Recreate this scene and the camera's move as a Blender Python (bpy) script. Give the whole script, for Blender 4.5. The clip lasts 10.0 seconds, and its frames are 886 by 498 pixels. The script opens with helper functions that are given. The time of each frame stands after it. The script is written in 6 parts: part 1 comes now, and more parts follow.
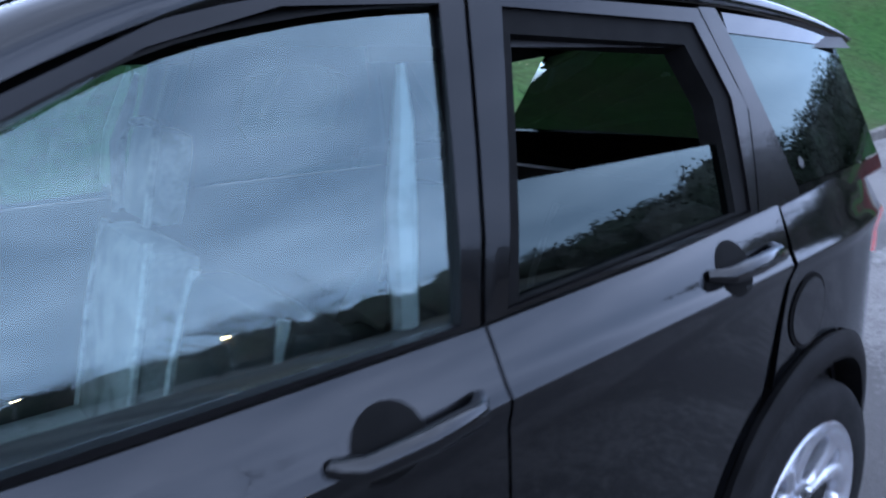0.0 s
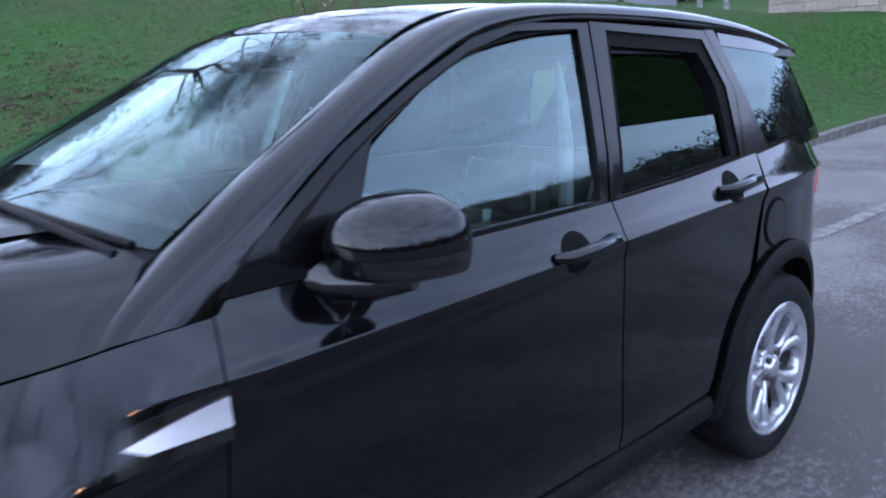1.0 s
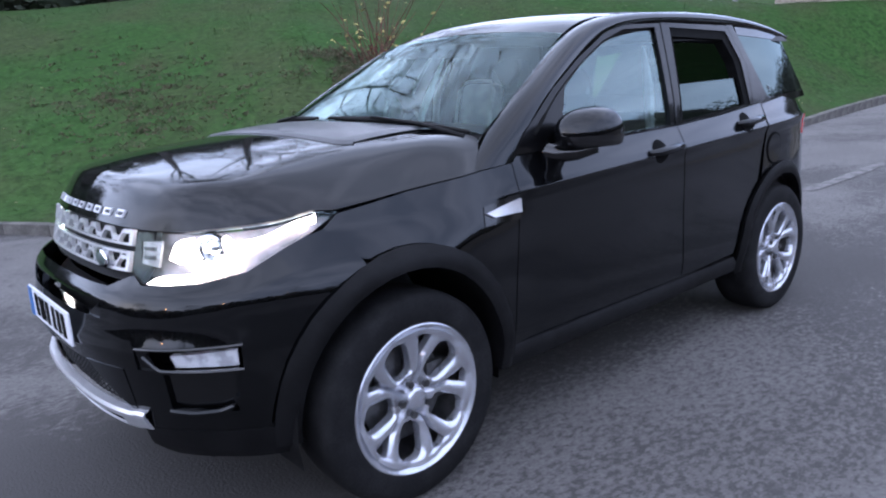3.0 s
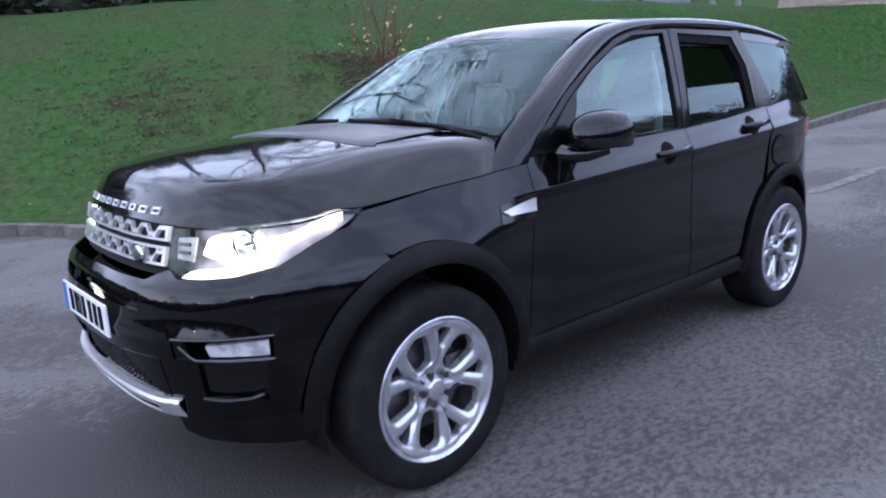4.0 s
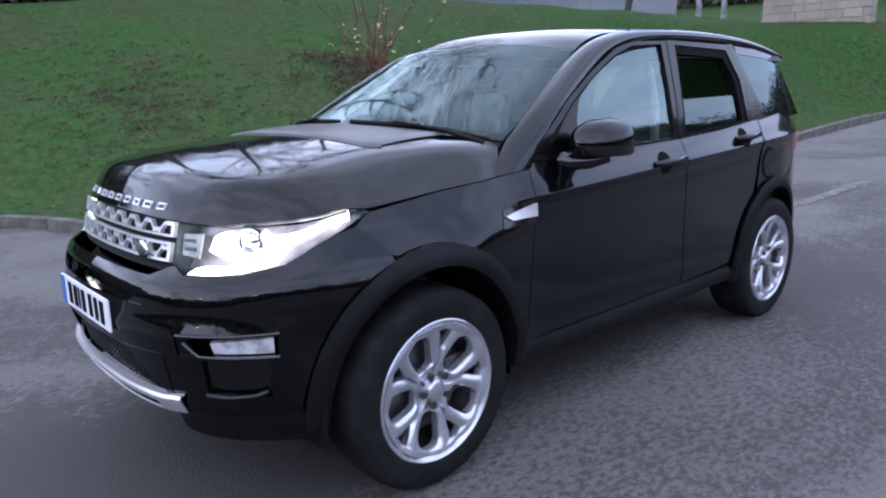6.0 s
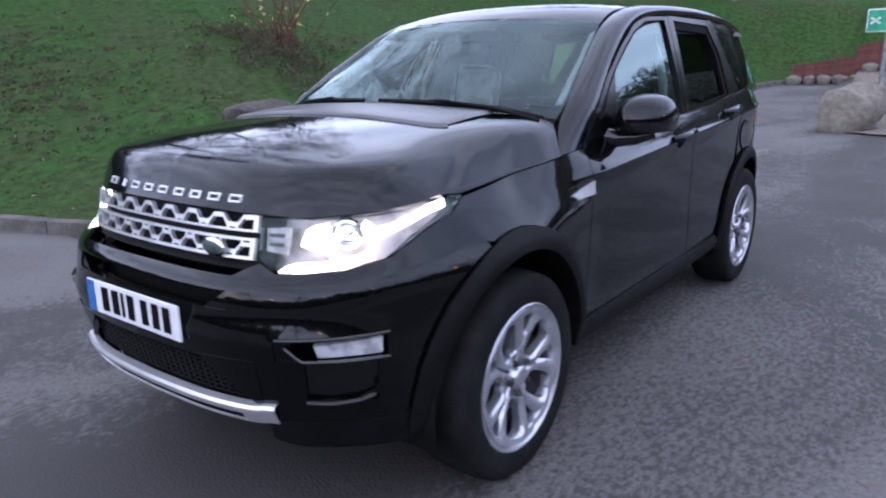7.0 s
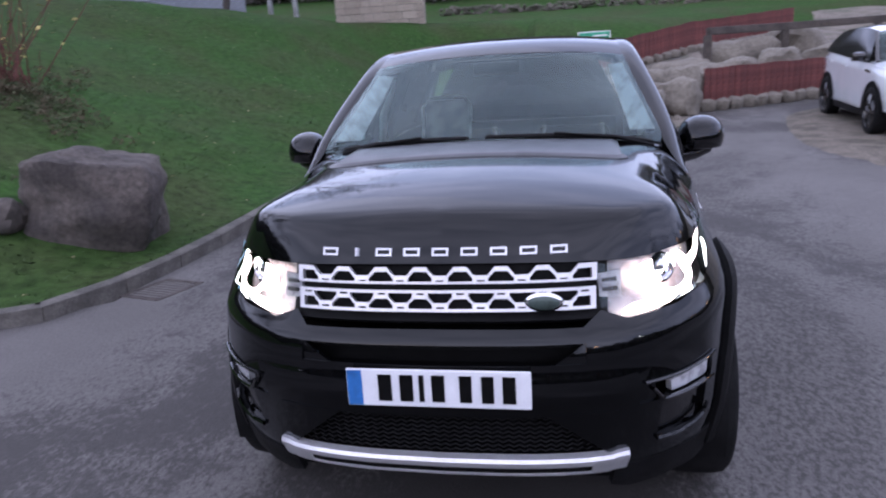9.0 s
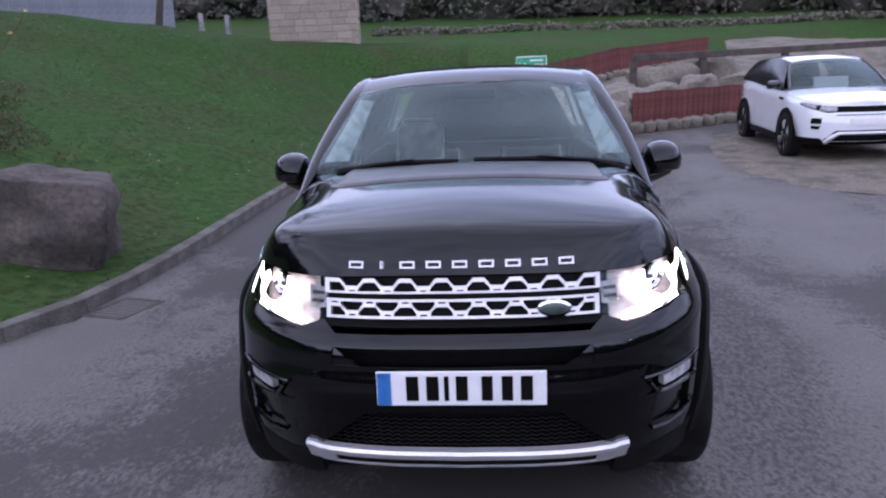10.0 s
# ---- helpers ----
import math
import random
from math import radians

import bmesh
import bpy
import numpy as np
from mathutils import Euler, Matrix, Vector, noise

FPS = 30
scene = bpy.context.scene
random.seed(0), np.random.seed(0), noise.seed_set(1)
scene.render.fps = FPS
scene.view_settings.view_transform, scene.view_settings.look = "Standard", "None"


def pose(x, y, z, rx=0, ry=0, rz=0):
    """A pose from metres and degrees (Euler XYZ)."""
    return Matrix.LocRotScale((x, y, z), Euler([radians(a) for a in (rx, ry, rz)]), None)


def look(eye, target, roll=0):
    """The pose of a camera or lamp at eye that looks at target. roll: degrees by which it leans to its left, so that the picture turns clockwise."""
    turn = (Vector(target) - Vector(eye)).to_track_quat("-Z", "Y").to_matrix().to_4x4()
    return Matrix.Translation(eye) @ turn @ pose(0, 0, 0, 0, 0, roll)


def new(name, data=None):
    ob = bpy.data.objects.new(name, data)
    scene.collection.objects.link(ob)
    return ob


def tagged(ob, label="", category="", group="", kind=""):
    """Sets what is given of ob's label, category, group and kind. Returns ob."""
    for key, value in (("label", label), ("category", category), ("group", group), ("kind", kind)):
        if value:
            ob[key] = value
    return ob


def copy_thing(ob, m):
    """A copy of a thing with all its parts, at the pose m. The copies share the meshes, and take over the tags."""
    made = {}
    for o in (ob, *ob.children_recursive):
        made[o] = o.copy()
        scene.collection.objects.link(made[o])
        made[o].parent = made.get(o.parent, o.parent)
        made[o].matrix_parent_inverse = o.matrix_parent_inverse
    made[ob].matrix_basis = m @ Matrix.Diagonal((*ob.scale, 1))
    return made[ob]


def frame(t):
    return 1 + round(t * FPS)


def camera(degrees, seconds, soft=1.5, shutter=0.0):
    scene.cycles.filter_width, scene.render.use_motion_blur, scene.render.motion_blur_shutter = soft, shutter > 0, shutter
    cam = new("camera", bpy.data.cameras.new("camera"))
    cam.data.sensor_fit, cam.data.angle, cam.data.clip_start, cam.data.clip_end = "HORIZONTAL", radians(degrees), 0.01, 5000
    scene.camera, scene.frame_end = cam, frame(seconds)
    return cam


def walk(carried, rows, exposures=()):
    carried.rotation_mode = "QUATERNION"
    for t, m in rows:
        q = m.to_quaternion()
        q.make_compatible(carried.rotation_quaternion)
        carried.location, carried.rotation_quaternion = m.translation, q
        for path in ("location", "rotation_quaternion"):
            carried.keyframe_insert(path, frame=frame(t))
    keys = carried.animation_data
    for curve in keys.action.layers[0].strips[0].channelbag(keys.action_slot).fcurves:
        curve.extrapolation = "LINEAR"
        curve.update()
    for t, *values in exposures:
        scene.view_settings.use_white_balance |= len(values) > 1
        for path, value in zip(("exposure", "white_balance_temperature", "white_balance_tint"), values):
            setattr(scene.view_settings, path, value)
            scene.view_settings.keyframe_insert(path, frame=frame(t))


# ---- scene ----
cam = camera(64.4, 10.0, soft=2.1, shutter=0.4)
PATH = [
    (0, (1.560, -0.330, 1.490), (0.041, 0.872, 0.998), -1.3),
    (0.5, (1.70, -0.806, 1.438), (0.288, 0.530, 0.966), -3.3),
    (1, (1.928, -1.257, 1.442), (0.473, 0.04, 0.995), -1.7),
    (1.5, (2.111, -1.715, 1.434), (0.671, -0.395, 1.003), -2.0),
    (2, (2.285, -2.121, 1.424), (0.818, -0.841, 0.965), -2.6),
    (2.5, (2.543, -2.418, 1.419), (1.043, -1.181, 0.949), -2.7),
    (3, (2.609, -2.682, 1.377), (1.137, -1.407, 0.92), -2.9),
    (4.5, (2.669, -2.8, 1.388), (1.187, -1.531, 0.949), -2.8),
    (5, (2.679, -2.802, 1.395), (1.194, -1.533, 0.968), -2.7),
    (5.5, (2.687, -2.806, 1.388), (1.193, -1.544, 0.964), -2.6),
    (6.8, (2.195, -3.159, 1.393), (0.964, -1.662, 0.896), -0.0),
    (7, (2.038, -3.256, 1.41), (0.862, -1.722, 0.894), -1.2),
    (7.5, (1.665, -3.439, 1.46), (0.639, -1.797, 0.959), 0.7),
    (8, (1.216, -3.682, 1.506), (0.394, -1.932, 0.994), -1.1),
    (8.5, (0.753, -3.793, 1.521), (0.079, -1.98, 1.01), -3.2),
    (9, (0.378, -3.954, 1.545), (0.011, -2.052, 1.048), -3.4),
    (9.5, (0.199, -4.112, 1.58), (-0.061, -2.188, 1.1), -3.5),
    (10, (0.13, -4.189, 1.593), (-0.033, -2.249, 1.136), -2.4),
]
walk(cam, [(t, look(eye, target, roll)) for t, eye, target, roll in PATH],
     [(0, 1.7, 5750, 5), (1.0, 1.45, 5900, 7), (2.0, 1.55, 6050, 8), (2.6, 1.30, 6250, 9), (5.5, 1.22, 6350, 10), (7.5, 1.0, 6500, 13), (10.0, .82, 6600, 19)])

# ---- world, sun and exposure ----
world = bpy.data.worlds.new("dusk_sky")
scene.world = world
world.use_nodes = True
wn, wl = world.node_tree.nodes, world.node_tree.links
sky = wn.new("ShaderNodeTexSky")
sky.sky_type, sky.sun_disc = "NISHITA", False
sky.sun_elevation, sky.sun_rotation = radians(9), radians(200)
sky.air_density, sky.dust_density, sky.ozone_density = 1.0, 2.5, 3.0
# broken cloud over the whole sky
coord = wn.new("ShaderNodeTexCoord")
stretch = wn.new("ShaderNodeMapping")
stretch.inputs["Scale"].default_value = (1.2, 1.2, 4.5)
cloud = wn.new("ShaderNodeTexNoise")
cloud.inputs["Scale"].default_value, cloud.inputs["Detail"].default_value, cloud.inputs["Roughness"].default_value = 2.2, 6, .55
ramp = wn.new("ShaderNodeValToRGB")
ramp.color_ramp.elements[0].position, ramp.color_ramp.elements[1].position = .36, .66
ramp.color_ramp.elements[0].color, ramp.color_ramp.elements[1].color = (6.5, 7.6, 11.4, 1), (11.8, 12.9, 18.0, 1)
blend = wn.new("ShaderNodeMix")
blend.data_type = "RGBA"
blend.inputs["Factor"].default_value = .85
wl.new(coord.outputs["Generated"], stretch.inputs["Vector"])
wl.new(stretch.outputs["Vector"], cloud.inputs["Vector"])
wl.new(cloud.outputs["Fac"], ramp.inputs["Fac"])
wl.new(sky.outputs["Color"], blend.inputs["A"])
# the cloud is thinner and brighter towards the horizon
split, fade, dim = wn.new("ShaderNodeSeparateXYZ"), wn.new("ShaderNodeMapRange"), wn.new("ShaderNodeVectorMath")
fade.inputs["From Min"].default_value, fade.inputs["From Max"].default_value = .15, .95
fade.inputs["To Min"].default_value, fade.inputs["To Max"].default_value = 1.22, .80
dim.operation = "MULTIPLY"
wl.new(coord.outputs["Generated"], split.inputs["Vector"])
wl.new(split.outputs["Z"], fade.inputs["Value"])
wl.new(ramp.outputs["Color"], dim.inputs[0])
wl.new(fade.outputs["Result"], dim.inputs[1])
wl.new(dim.outputs["Vector"], blend.inputs["B"])
wl.new(blend.outputs["Result"], wn["Background"].inputs["Color"])
wn["Background"].inputs["Strength"].default_value = .09

sun = new("sun", bpy.data.lights.new("sun", "SUN"))
sun.data.energy, sun.data.angle, sun.data.color = .5, radians(165), (1, .95, .90)
sun.matrix_world = look((0, 0, 30), (8, 8, 18))


# ---- materials ----
def material(name, colour, rough=.5, metal=0.0, coat=0.0, vary=.15, scale=8.0, bump=0.0, bump_scale=60.0, second=None, fine=None, rough_vary=0.0, each=0.0):
    """A surface with grain at two scales. second: a colour that comes in patches; fine: the finer grain's scale; each: how much pieces differ."""
    m = bpy.data.materials.new(name)
    m.use_nodes = True
    n, l = m.node_tree.nodes, m.node_tree.links
    b = n["Principled BSDF"]
    b.inputs["Roughness"].default_value, b.inputs["Metallic"].default_value, b.inputs["Coat Weight"].default_value = rough, metal, coat
    b.inputs["Coat Roughness"].default_value = .03
    place = n.new("ShaderNodeTexCoord")
    big, small = n.new("ShaderNodeTexNoise"), n.new("ShaderNodeTexNoise")
    big.inputs["Scale"].default_value, big.inputs["Detail"].default_value = scale, 5
    small.inputs["Scale"].default_value, small.inputs["Detail"].default_value = fine or scale * 9, 4
    l.new(place.outputs["Object"], big.inputs["Vector"])
    l.new(place.outputs["Object"], small.inputs["Vector"])
    mix = n.new("ShaderNodeMix")
    mix.data_type = "RGBA"
    mix.inputs["A"].default_value = (*colour, 1)
    mix.inputs["B"].default_value = (*(second or [c * .6 for c in colour]), 1)
    r = n.new("ShaderNodeValToRGB")
    r.color_ramp.elements[0].position, r.color_ramp.elements[1].position = .42, .62
    l.new(big.outputs["Fac"], r.inputs["Fac"])
    l.new(r.outputs["Color"], mix.inputs["Factor"])
    hsv = n.new("ShaderNodeHueSaturation")
    rng = n.new("ShaderNodeMapRange")
    rng.inputs["From Min"].default_value, rng.inputs["From Max"].default_value = .3, .7
    rng.inputs["To Min"].default_value, rng.inputs["To Max"].default_value = 1 - vary, 1 + vary
    l.new(small.outputs["Fac"], rng.inputs["Value"])
    value = rng.outputs["Result"]
    if each:
        info, add = n.new("ShaderNodeObjectInfo"), n.new("ShaderNodeMath")
        add.operation = "MULTIPLY_ADD"
        add.inputs[1].default_value = each
        l.new(info.outputs["Random"], add.inputs[0])
        l.new(value, add.inputs[2])
        value = add.outputs["Value"]
    l.new(value, hsv.inputs["Value"])
    l.new(mix.outputs["Result"], hsv.inputs["Color"])
    l.new(hsv.outputs["Color"], b.inputs["Base Color"])
    if rough_vary:
        rr = n.new("ShaderNodeMapRange")
        rr.inputs["To Min"].default_value, rr.inputs["To Max"].default_value = rough - rough_vary, rough + rough_vary
        l.new(big.outputs["Fac"], rr.inputs["Value"])
        l.new(rr.outputs["Result"], b.inputs["Roughness"])
    if bump:
        bn, grain = n.new("ShaderNodeBump"), n.new("ShaderNodeTexNoise")
        grain.inputs["Scale"].default_value, grain.inputs["Detail"].default_value = bump_scale, 5
        l.new(place.outputs["Object"], grain.inputs["Vector"])
        bn.inputs["Strength"].default_value, bn.inputs["Distance"].default_value = bump, .02
        l.new(grain.outputs["Fac"], bn.inputs["Height"])
        l.new(bn.outputs["Normal"], b.inputs["Normal"])
    return m


def glass_material(name, tint, ior=1.55):
    """A thin pane: it lets light through tinted, and mirrors by Fresnel."""
    m = bpy.data.materials.new(name)
    m.use_nodes = True
    n, l = m.node_tree.nodes, m.node_tree.links
    n.remove(n["Principled BSDF"])
    clear, gloss, mix, fres = n.new("ShaderNodeBsdfTransparent"), n.new("ShaderNodeBsdfGlossy"), n.new("ShaderNodeMixShader"), n.new("ShaderNodeFresnel")
    clear.inputs["Color"].default_value = (*tint, 1)
    gloss.inputs["Roughness"].default_value, gloss.inputs["Color"].default_value = 0.0, (.80, 1, 1, 1)
    fres.inputs["IOR"].default_value = ior
    l.new(fres.outputs["Fac"], mix.inputs["Fac"])
    l.new(clear.outputs["BSDF"], mix.inputs[1])
    l.new(gloss.outputs["BSDF"], mix.inputs[2])
    l.new(mix.outputs["Shader"], n["Material Output"].inputs["Surface"])
    return m


def glow_material(name, colour, strength):
    m = bpy.data.materials.new(name)
    m.use_nodes = True
    b = m.node_tree.nodes["Principled BSDF"]
    b.inputs["Base Color"].default_value = (*colour, 1)
    b.inputs["Emission Color"].default_value, b.inputs["Emission Strength"].default_value = (*colour, 1), strength
    return m


# the paint mirrors by its clear coat alone
PAINT = material("black_paint", (.0014, .0014, .0016), .09, coat=.60, vary=.2, scale=3, second=(.0018, .0018, .002))
PAINT.node_tree.nodes["Principled BSDF"].inputs["Specular IOR Level"].default_value = .12
PAINT.node_tree.nodes["Principled BSDF"].inputs["Coat Tint"].default_value = (.82, .91, 1, 1)
FRAME_BLACK = material("window_frame_black", (.0035, .0035, .004), .24, coat=.22, vary=.1, scale=6)
FRAME_BLACK.node_tree.nodes["Principled BSDF"].inputs["Specular IOR Level"].default_value = .12
GLOSS_BLACK = material("gloss_black_plastic", (.003, .003, .0035), .15, coat=.4, scale=5)
PLASTIC = material("black_plastic", (.0065, .0065, .007), .55, vary=.2, scale=12, bump=.1, bump_scale=300)
RUBBER = material("tyre_rubber", (.008, .008, .0085), .8, vary=.25, scale=14, second=(.013, .013, .0135), bump=.15, bump_scale=120)
for m_ in (PLASTIC, RUBBER):
    m_.node_tree.nodes["Principled BSDF"].inputs["Specular IOR Level"].default_value = .13
SILVER = material("silver_alloy", (.56, .57, .61), .24, metal=.78, vary=.05, scale=10, second=(.55, .56, .60))
TRIM_SILVER = material("satin_silver_trim", (.70, .70, .72), .33, metal=.65, vary=.05, scale=10, second=(.64, .64, .66))
CHROME = material("chrome", (.85, .85, .87), .07, metal=1.0, vary=.03, scale=10, second=(.8, .8, .82))
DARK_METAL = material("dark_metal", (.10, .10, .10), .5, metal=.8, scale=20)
GLASS = glass_material("window_glass", (.50, .62, .62), 1.92)
SCREEN = glass_material("screen_glass", (.72, .87, .86), 1.56)
TINT = glass_material("dark_tinted_glass", (.05, .055, .055), 1.5)
QUARTER = glass_material("quarter_glass", (.02, .022, .022), 1.42)
PLAIN_GLASS = glass_material("plain_glass", (.5, .55, .55), 1.5)
LENS = glass_material("clear_lens", (.9, .9, .92), 1.4)
RED_LENS = material("red_lens", (.35, .012, .01), .12, coat=.8, scale=20)
CABIN = material("dark_cabin_trim", (.02, .02, .022), .6, scale=12, bump=.1, bump_scale=200)
PALE_TRIM = material("pale_cabin_trim", (.84, .86, .86), .6, vary=.03, scale=12)
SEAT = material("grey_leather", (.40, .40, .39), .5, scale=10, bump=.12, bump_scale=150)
# same leather for the dimmer seats, cabin shade put into its colour
SHADED_SEAT = material("shaded_leather", (.045, .045, .046), .5, scale=10, bump=.12, bump_scale=150)
SEAT_EDGE = material("pale_piping", (.62, .62, .60), .5, scale=20)
PLATE_WHITE = material("plate_white", (.78, .79, .82), .35, vary=.03, scale=12, second=(.74, .75, .78))
PLATE_BLUE = material("plate_blue", (.03, .19, .54), .35, vary=.05, scale=12)
INK = material("black_ink", (.004, .004, .004), .8, scale=20)
INK.node_tree.nodes["Principled BSDF"].inputs["Specular IOR Level"].default_value = .1
LAMP = glow_material("headlamp_glow", (1, .86, .82), 4)
LAMP_RED = glow_material("tail_lamp_glow", (1, .08, .05), .8)
ASPHALT = material("asphalt", (.118, .111, .106), .80, vary=.22, scale=.9, fine=55, second=(.103, .097, .092), bump=.35, bump_scale=90, rough_vary=.1)
# dark blotches where the surface has worn through
an, al = ASPHALT.node_tree.nodes, ASPHALT.node_tree.links
ab = an["Principled BSDF"]
was = ab.inputs["Base Color"].links[0].from_socket
ac, a1, a2, am, ar, ax = an.new("ShaderNodeTexCoord"), an.new("ShaderNodeTexNoise"), an.new("ShaderNodeTexNoise"), an.new("ShaderNodeMath"), an.new("ShaderNodeValToRGB"), an.new("ShaderNodeMix")
a1.inputs["Scale"].default_value, a1.inputs["Detail"].default_value, a1.inputs["Roughness"].default_value = 5.5, 12, .74
a2.inputs["Scale"].default_value, a2.inputs["Detail"].default_value, a2.inputs["Distortion"].default_value = .5, 6, .6
am.operation = "MULTIPLY_ADD"
am.inputs[1].default_value = 1.5
ar.color_ramp.elements[0].position, ar.color_ramp.elements[1].position = .486, .528
ax.data_type = "RGBA"
ax.inputs["B"].default_value = (.054, .050, .048, 1)
al.new(ac.outputs["Object"], a1.inputs["Vector"])
al.new(ac.outputs["Object"], a2.inputs["Vector"])
al.new(a2.outputs["Fac"], am.inputs[0])
al.new(a1.outputs["Fac"], am.inputs[2])
half = an.new("ShaderNodeMath")
half.operation = "MULTIPLY"
half.inputs[1].default_value = .4
al.new(am.outputs["Value"], half.inputs[0])
al.new(half.outputs["Value"], ar.inputs["Fac"])
al.new(ar.outputs["Color"], ax.inputs["Factor"])
al.new(was, ax.inputs["A"])
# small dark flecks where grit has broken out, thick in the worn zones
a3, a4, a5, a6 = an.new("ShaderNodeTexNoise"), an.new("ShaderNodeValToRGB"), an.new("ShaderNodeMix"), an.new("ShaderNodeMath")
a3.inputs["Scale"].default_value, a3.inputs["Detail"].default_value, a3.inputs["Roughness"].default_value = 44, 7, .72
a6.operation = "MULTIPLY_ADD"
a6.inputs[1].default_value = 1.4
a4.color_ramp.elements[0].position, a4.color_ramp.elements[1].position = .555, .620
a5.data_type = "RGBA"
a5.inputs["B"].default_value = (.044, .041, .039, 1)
stretch_road = an.new("ShaderNodeMapping")
stretch_road.inputs["Rotation"].default_value, stretch_road.inputs["Scale"].default_value = (0, 0, radians(25)), (.9, .5, 1)
al.new(ac.outputs["Object"], stretch_road.inputs["Vector"])
al.new(stretch_road.outputs["Vector"], a2.inputs["Vector"])
al.new(stretch_road.outputs["Vector"], a3.inputs["Vector"])
al.new(a2.outputs["Fac"], a6.inputs[0])
# flecks thicken in an ellipse beside the car: its contact shade, put into colour
side_shade, shade_reach, shade_fade, shade_sum = an.new("ShaderNodeMapping"), an.new("ShaderNodeVectorMath"), an.new("ShaderNodeMapRange"), an.new("ShaderNodeMath")
side_shade.vector_type = "TEXTURE"
side_shade.inputs["Location"].default_value, side_shade.inputs["Scale"].default_value = (.75, .1, 0), (1.15, 3.6, 50)
shade_reach.operation, shade_fade.interpolation_type, shade_sum.operation = "LENGTH", "SMOOTHSTEP", "ADD"
shade_fade.inputs["From Min"].default_value, shade_fade.inputs["From Max"].default_value = .3, 1.2
shade_fade.inputs["To Min"].default_value, shade_fade.inputs["To Max"].default_value = .13, -.02
al.new(ac.outputs["Object"], side_shade.inputs["Vector"])
al.new(side_shade.outputs["Vector"], shade_reach.inputs[0])
al.new(shade_reach.outputs["Value"], shade_fade.inputs["Value"])
al.new(shade_fade.outputs["Result"], shade_sum.inputs[0])
al.new(a3.outputs["Fac"], shade_sum.inputs[1])
al.new(shade_sum.outputs["Value"], a6.inputs[2])
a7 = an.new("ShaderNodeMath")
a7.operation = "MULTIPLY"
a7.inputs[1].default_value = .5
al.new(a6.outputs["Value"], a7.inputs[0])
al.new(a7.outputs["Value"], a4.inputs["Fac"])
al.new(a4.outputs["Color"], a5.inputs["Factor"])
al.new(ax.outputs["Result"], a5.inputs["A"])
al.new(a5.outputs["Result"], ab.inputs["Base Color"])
GRASS = material("grass", (.027, .068, .015), .9, vary=.38, scale=.55, fine=9, second=(.038, .058, .019), bump=.6, bump_scale=22)
GRASS.node_tree.nodes["Principled BSDF"].inputs["Specular IOR Level"].default_value = .1
KERB = material("kerb_concrete", (.125, .116, .103), .9, vary=.25, scale=5, bump=.5, bump_scale=60, each=.15)
STONE = material("boulder_stone", (.088, .074, .064), .9, vary=.35, scale=2.6, second=(.048, .041, .037), bump=1.0, bump_scale=16)
PALE_STONE = material("pale_rock", (.165, .147, .12), .9, vary=.3, scale=1.6, second=(.13, .115, .095), bump=1.0, bump_scale=10, each=.25)


# ---- mesh helpers ----
def mesh_of(name, bm, mat, smooth=True):
    bmesh.ops.recalc_face_normals(bm, faces=bm.faces)
    data = bpy.data.meshes.new(name)
    for f in bm.faces:
        f.smooth = smooth
    bm.to_mesh(data)
    bm.free()
    data.materials.append(mat)
    if smooth:
        data.set_sharp_from_angle(angle=radians(38))
    return data


def part(name, bm, mat, parent, label="", smooth=True):
    """Links a bmesh as one mesh object under a thing or a part."""
    ob = new(name, mesh_of(name, bm, mat, smooth))
    ob.parent = parent
    return tagged(ob, label)


def thing(name, label, category, group="", place=(0, 0, 0)):
    ob = new(name)
    ob.location = place
    return tagged(ob, label, category, group)


def box(bm, lo, hi, bevel=0.0, turn=None):
    r = bmesh.ops.create_cube(bm, size=1)
    vs = r["verts"]
    for v in vs:
        v.co = Vector((lo[i] + (v.co[i] + .5) * (hi[i] - lo[i]) for i in range(3)))
    if turn:
        bmesh.ops.transform(bm, matrix=turn, verts=vs)
    if bevel:
        es = {e for v in vs for e in v.link_edges}
        bmesh.ops.bevel(bm, geom=list(es), offset=bevel, segments=2, affect="EDGES", profile=.6)
    return bm


def grid_mesh(rows, closed=False, skip=None):
    """A bmesh of quads from rows of places."""
    bm = bmesh.new()
    vs = [[bm.verts.new(p) for p in row] for row in rows]
    for i in range(len(rows) - 1):
        n = len(rows[i])
        for j in range(n if closed else n - 1):
            if skip and skip(i, j):
                continue
            a, b, c, d = vs[i][j], vs[i][(j + 1) % n], vs[i + 1][(j + 1) % n], vs[i + 1][j]
            q = []
            for v in (a, b, c, d):
                if not q or all((v.co - w.co).length > 1e-6 for w in q):
                    q.append(v)
            if len(q) > 2:
                try:
                    bm.faces.new(q)
                except ValueError:
                    pass
    bmesh.ops.delete(bm, geom=[v for v in bm.verts if not v.link_faces], context="VERTS")
    return bm


def flange(bm, depth, centre=(0, .2, .75)):
    """Folds a sheet's rim inwards, so that it has a thick edge and a real gap to its neighbour."""
    bm.normal_update()
    c = Vector(centre)
    rim = [e for e in bm.edges if e.is_boundary]
    way = {}
    for v in {v for e in rim for v in e.verts}:
        n = v.normal.copy()
        if n.dot(v.co - c) < 0:
            n.negate()
        way[v] = -n * depth
    got = bmesh.ops.extrude_edge_only(bm, edges=rim)
    new_vs = [g for g in got["geom"] if isinstance(g, bmesh.types.BMVert)]
    old = {tuple(round(a, 6) for a in v.co): d for v, d in way.items()}
    for v in new_vs:
        v.co += old.get(tuple(round(a, 6) for a in v.co), Vector((0, 0, 0)))
    return bm


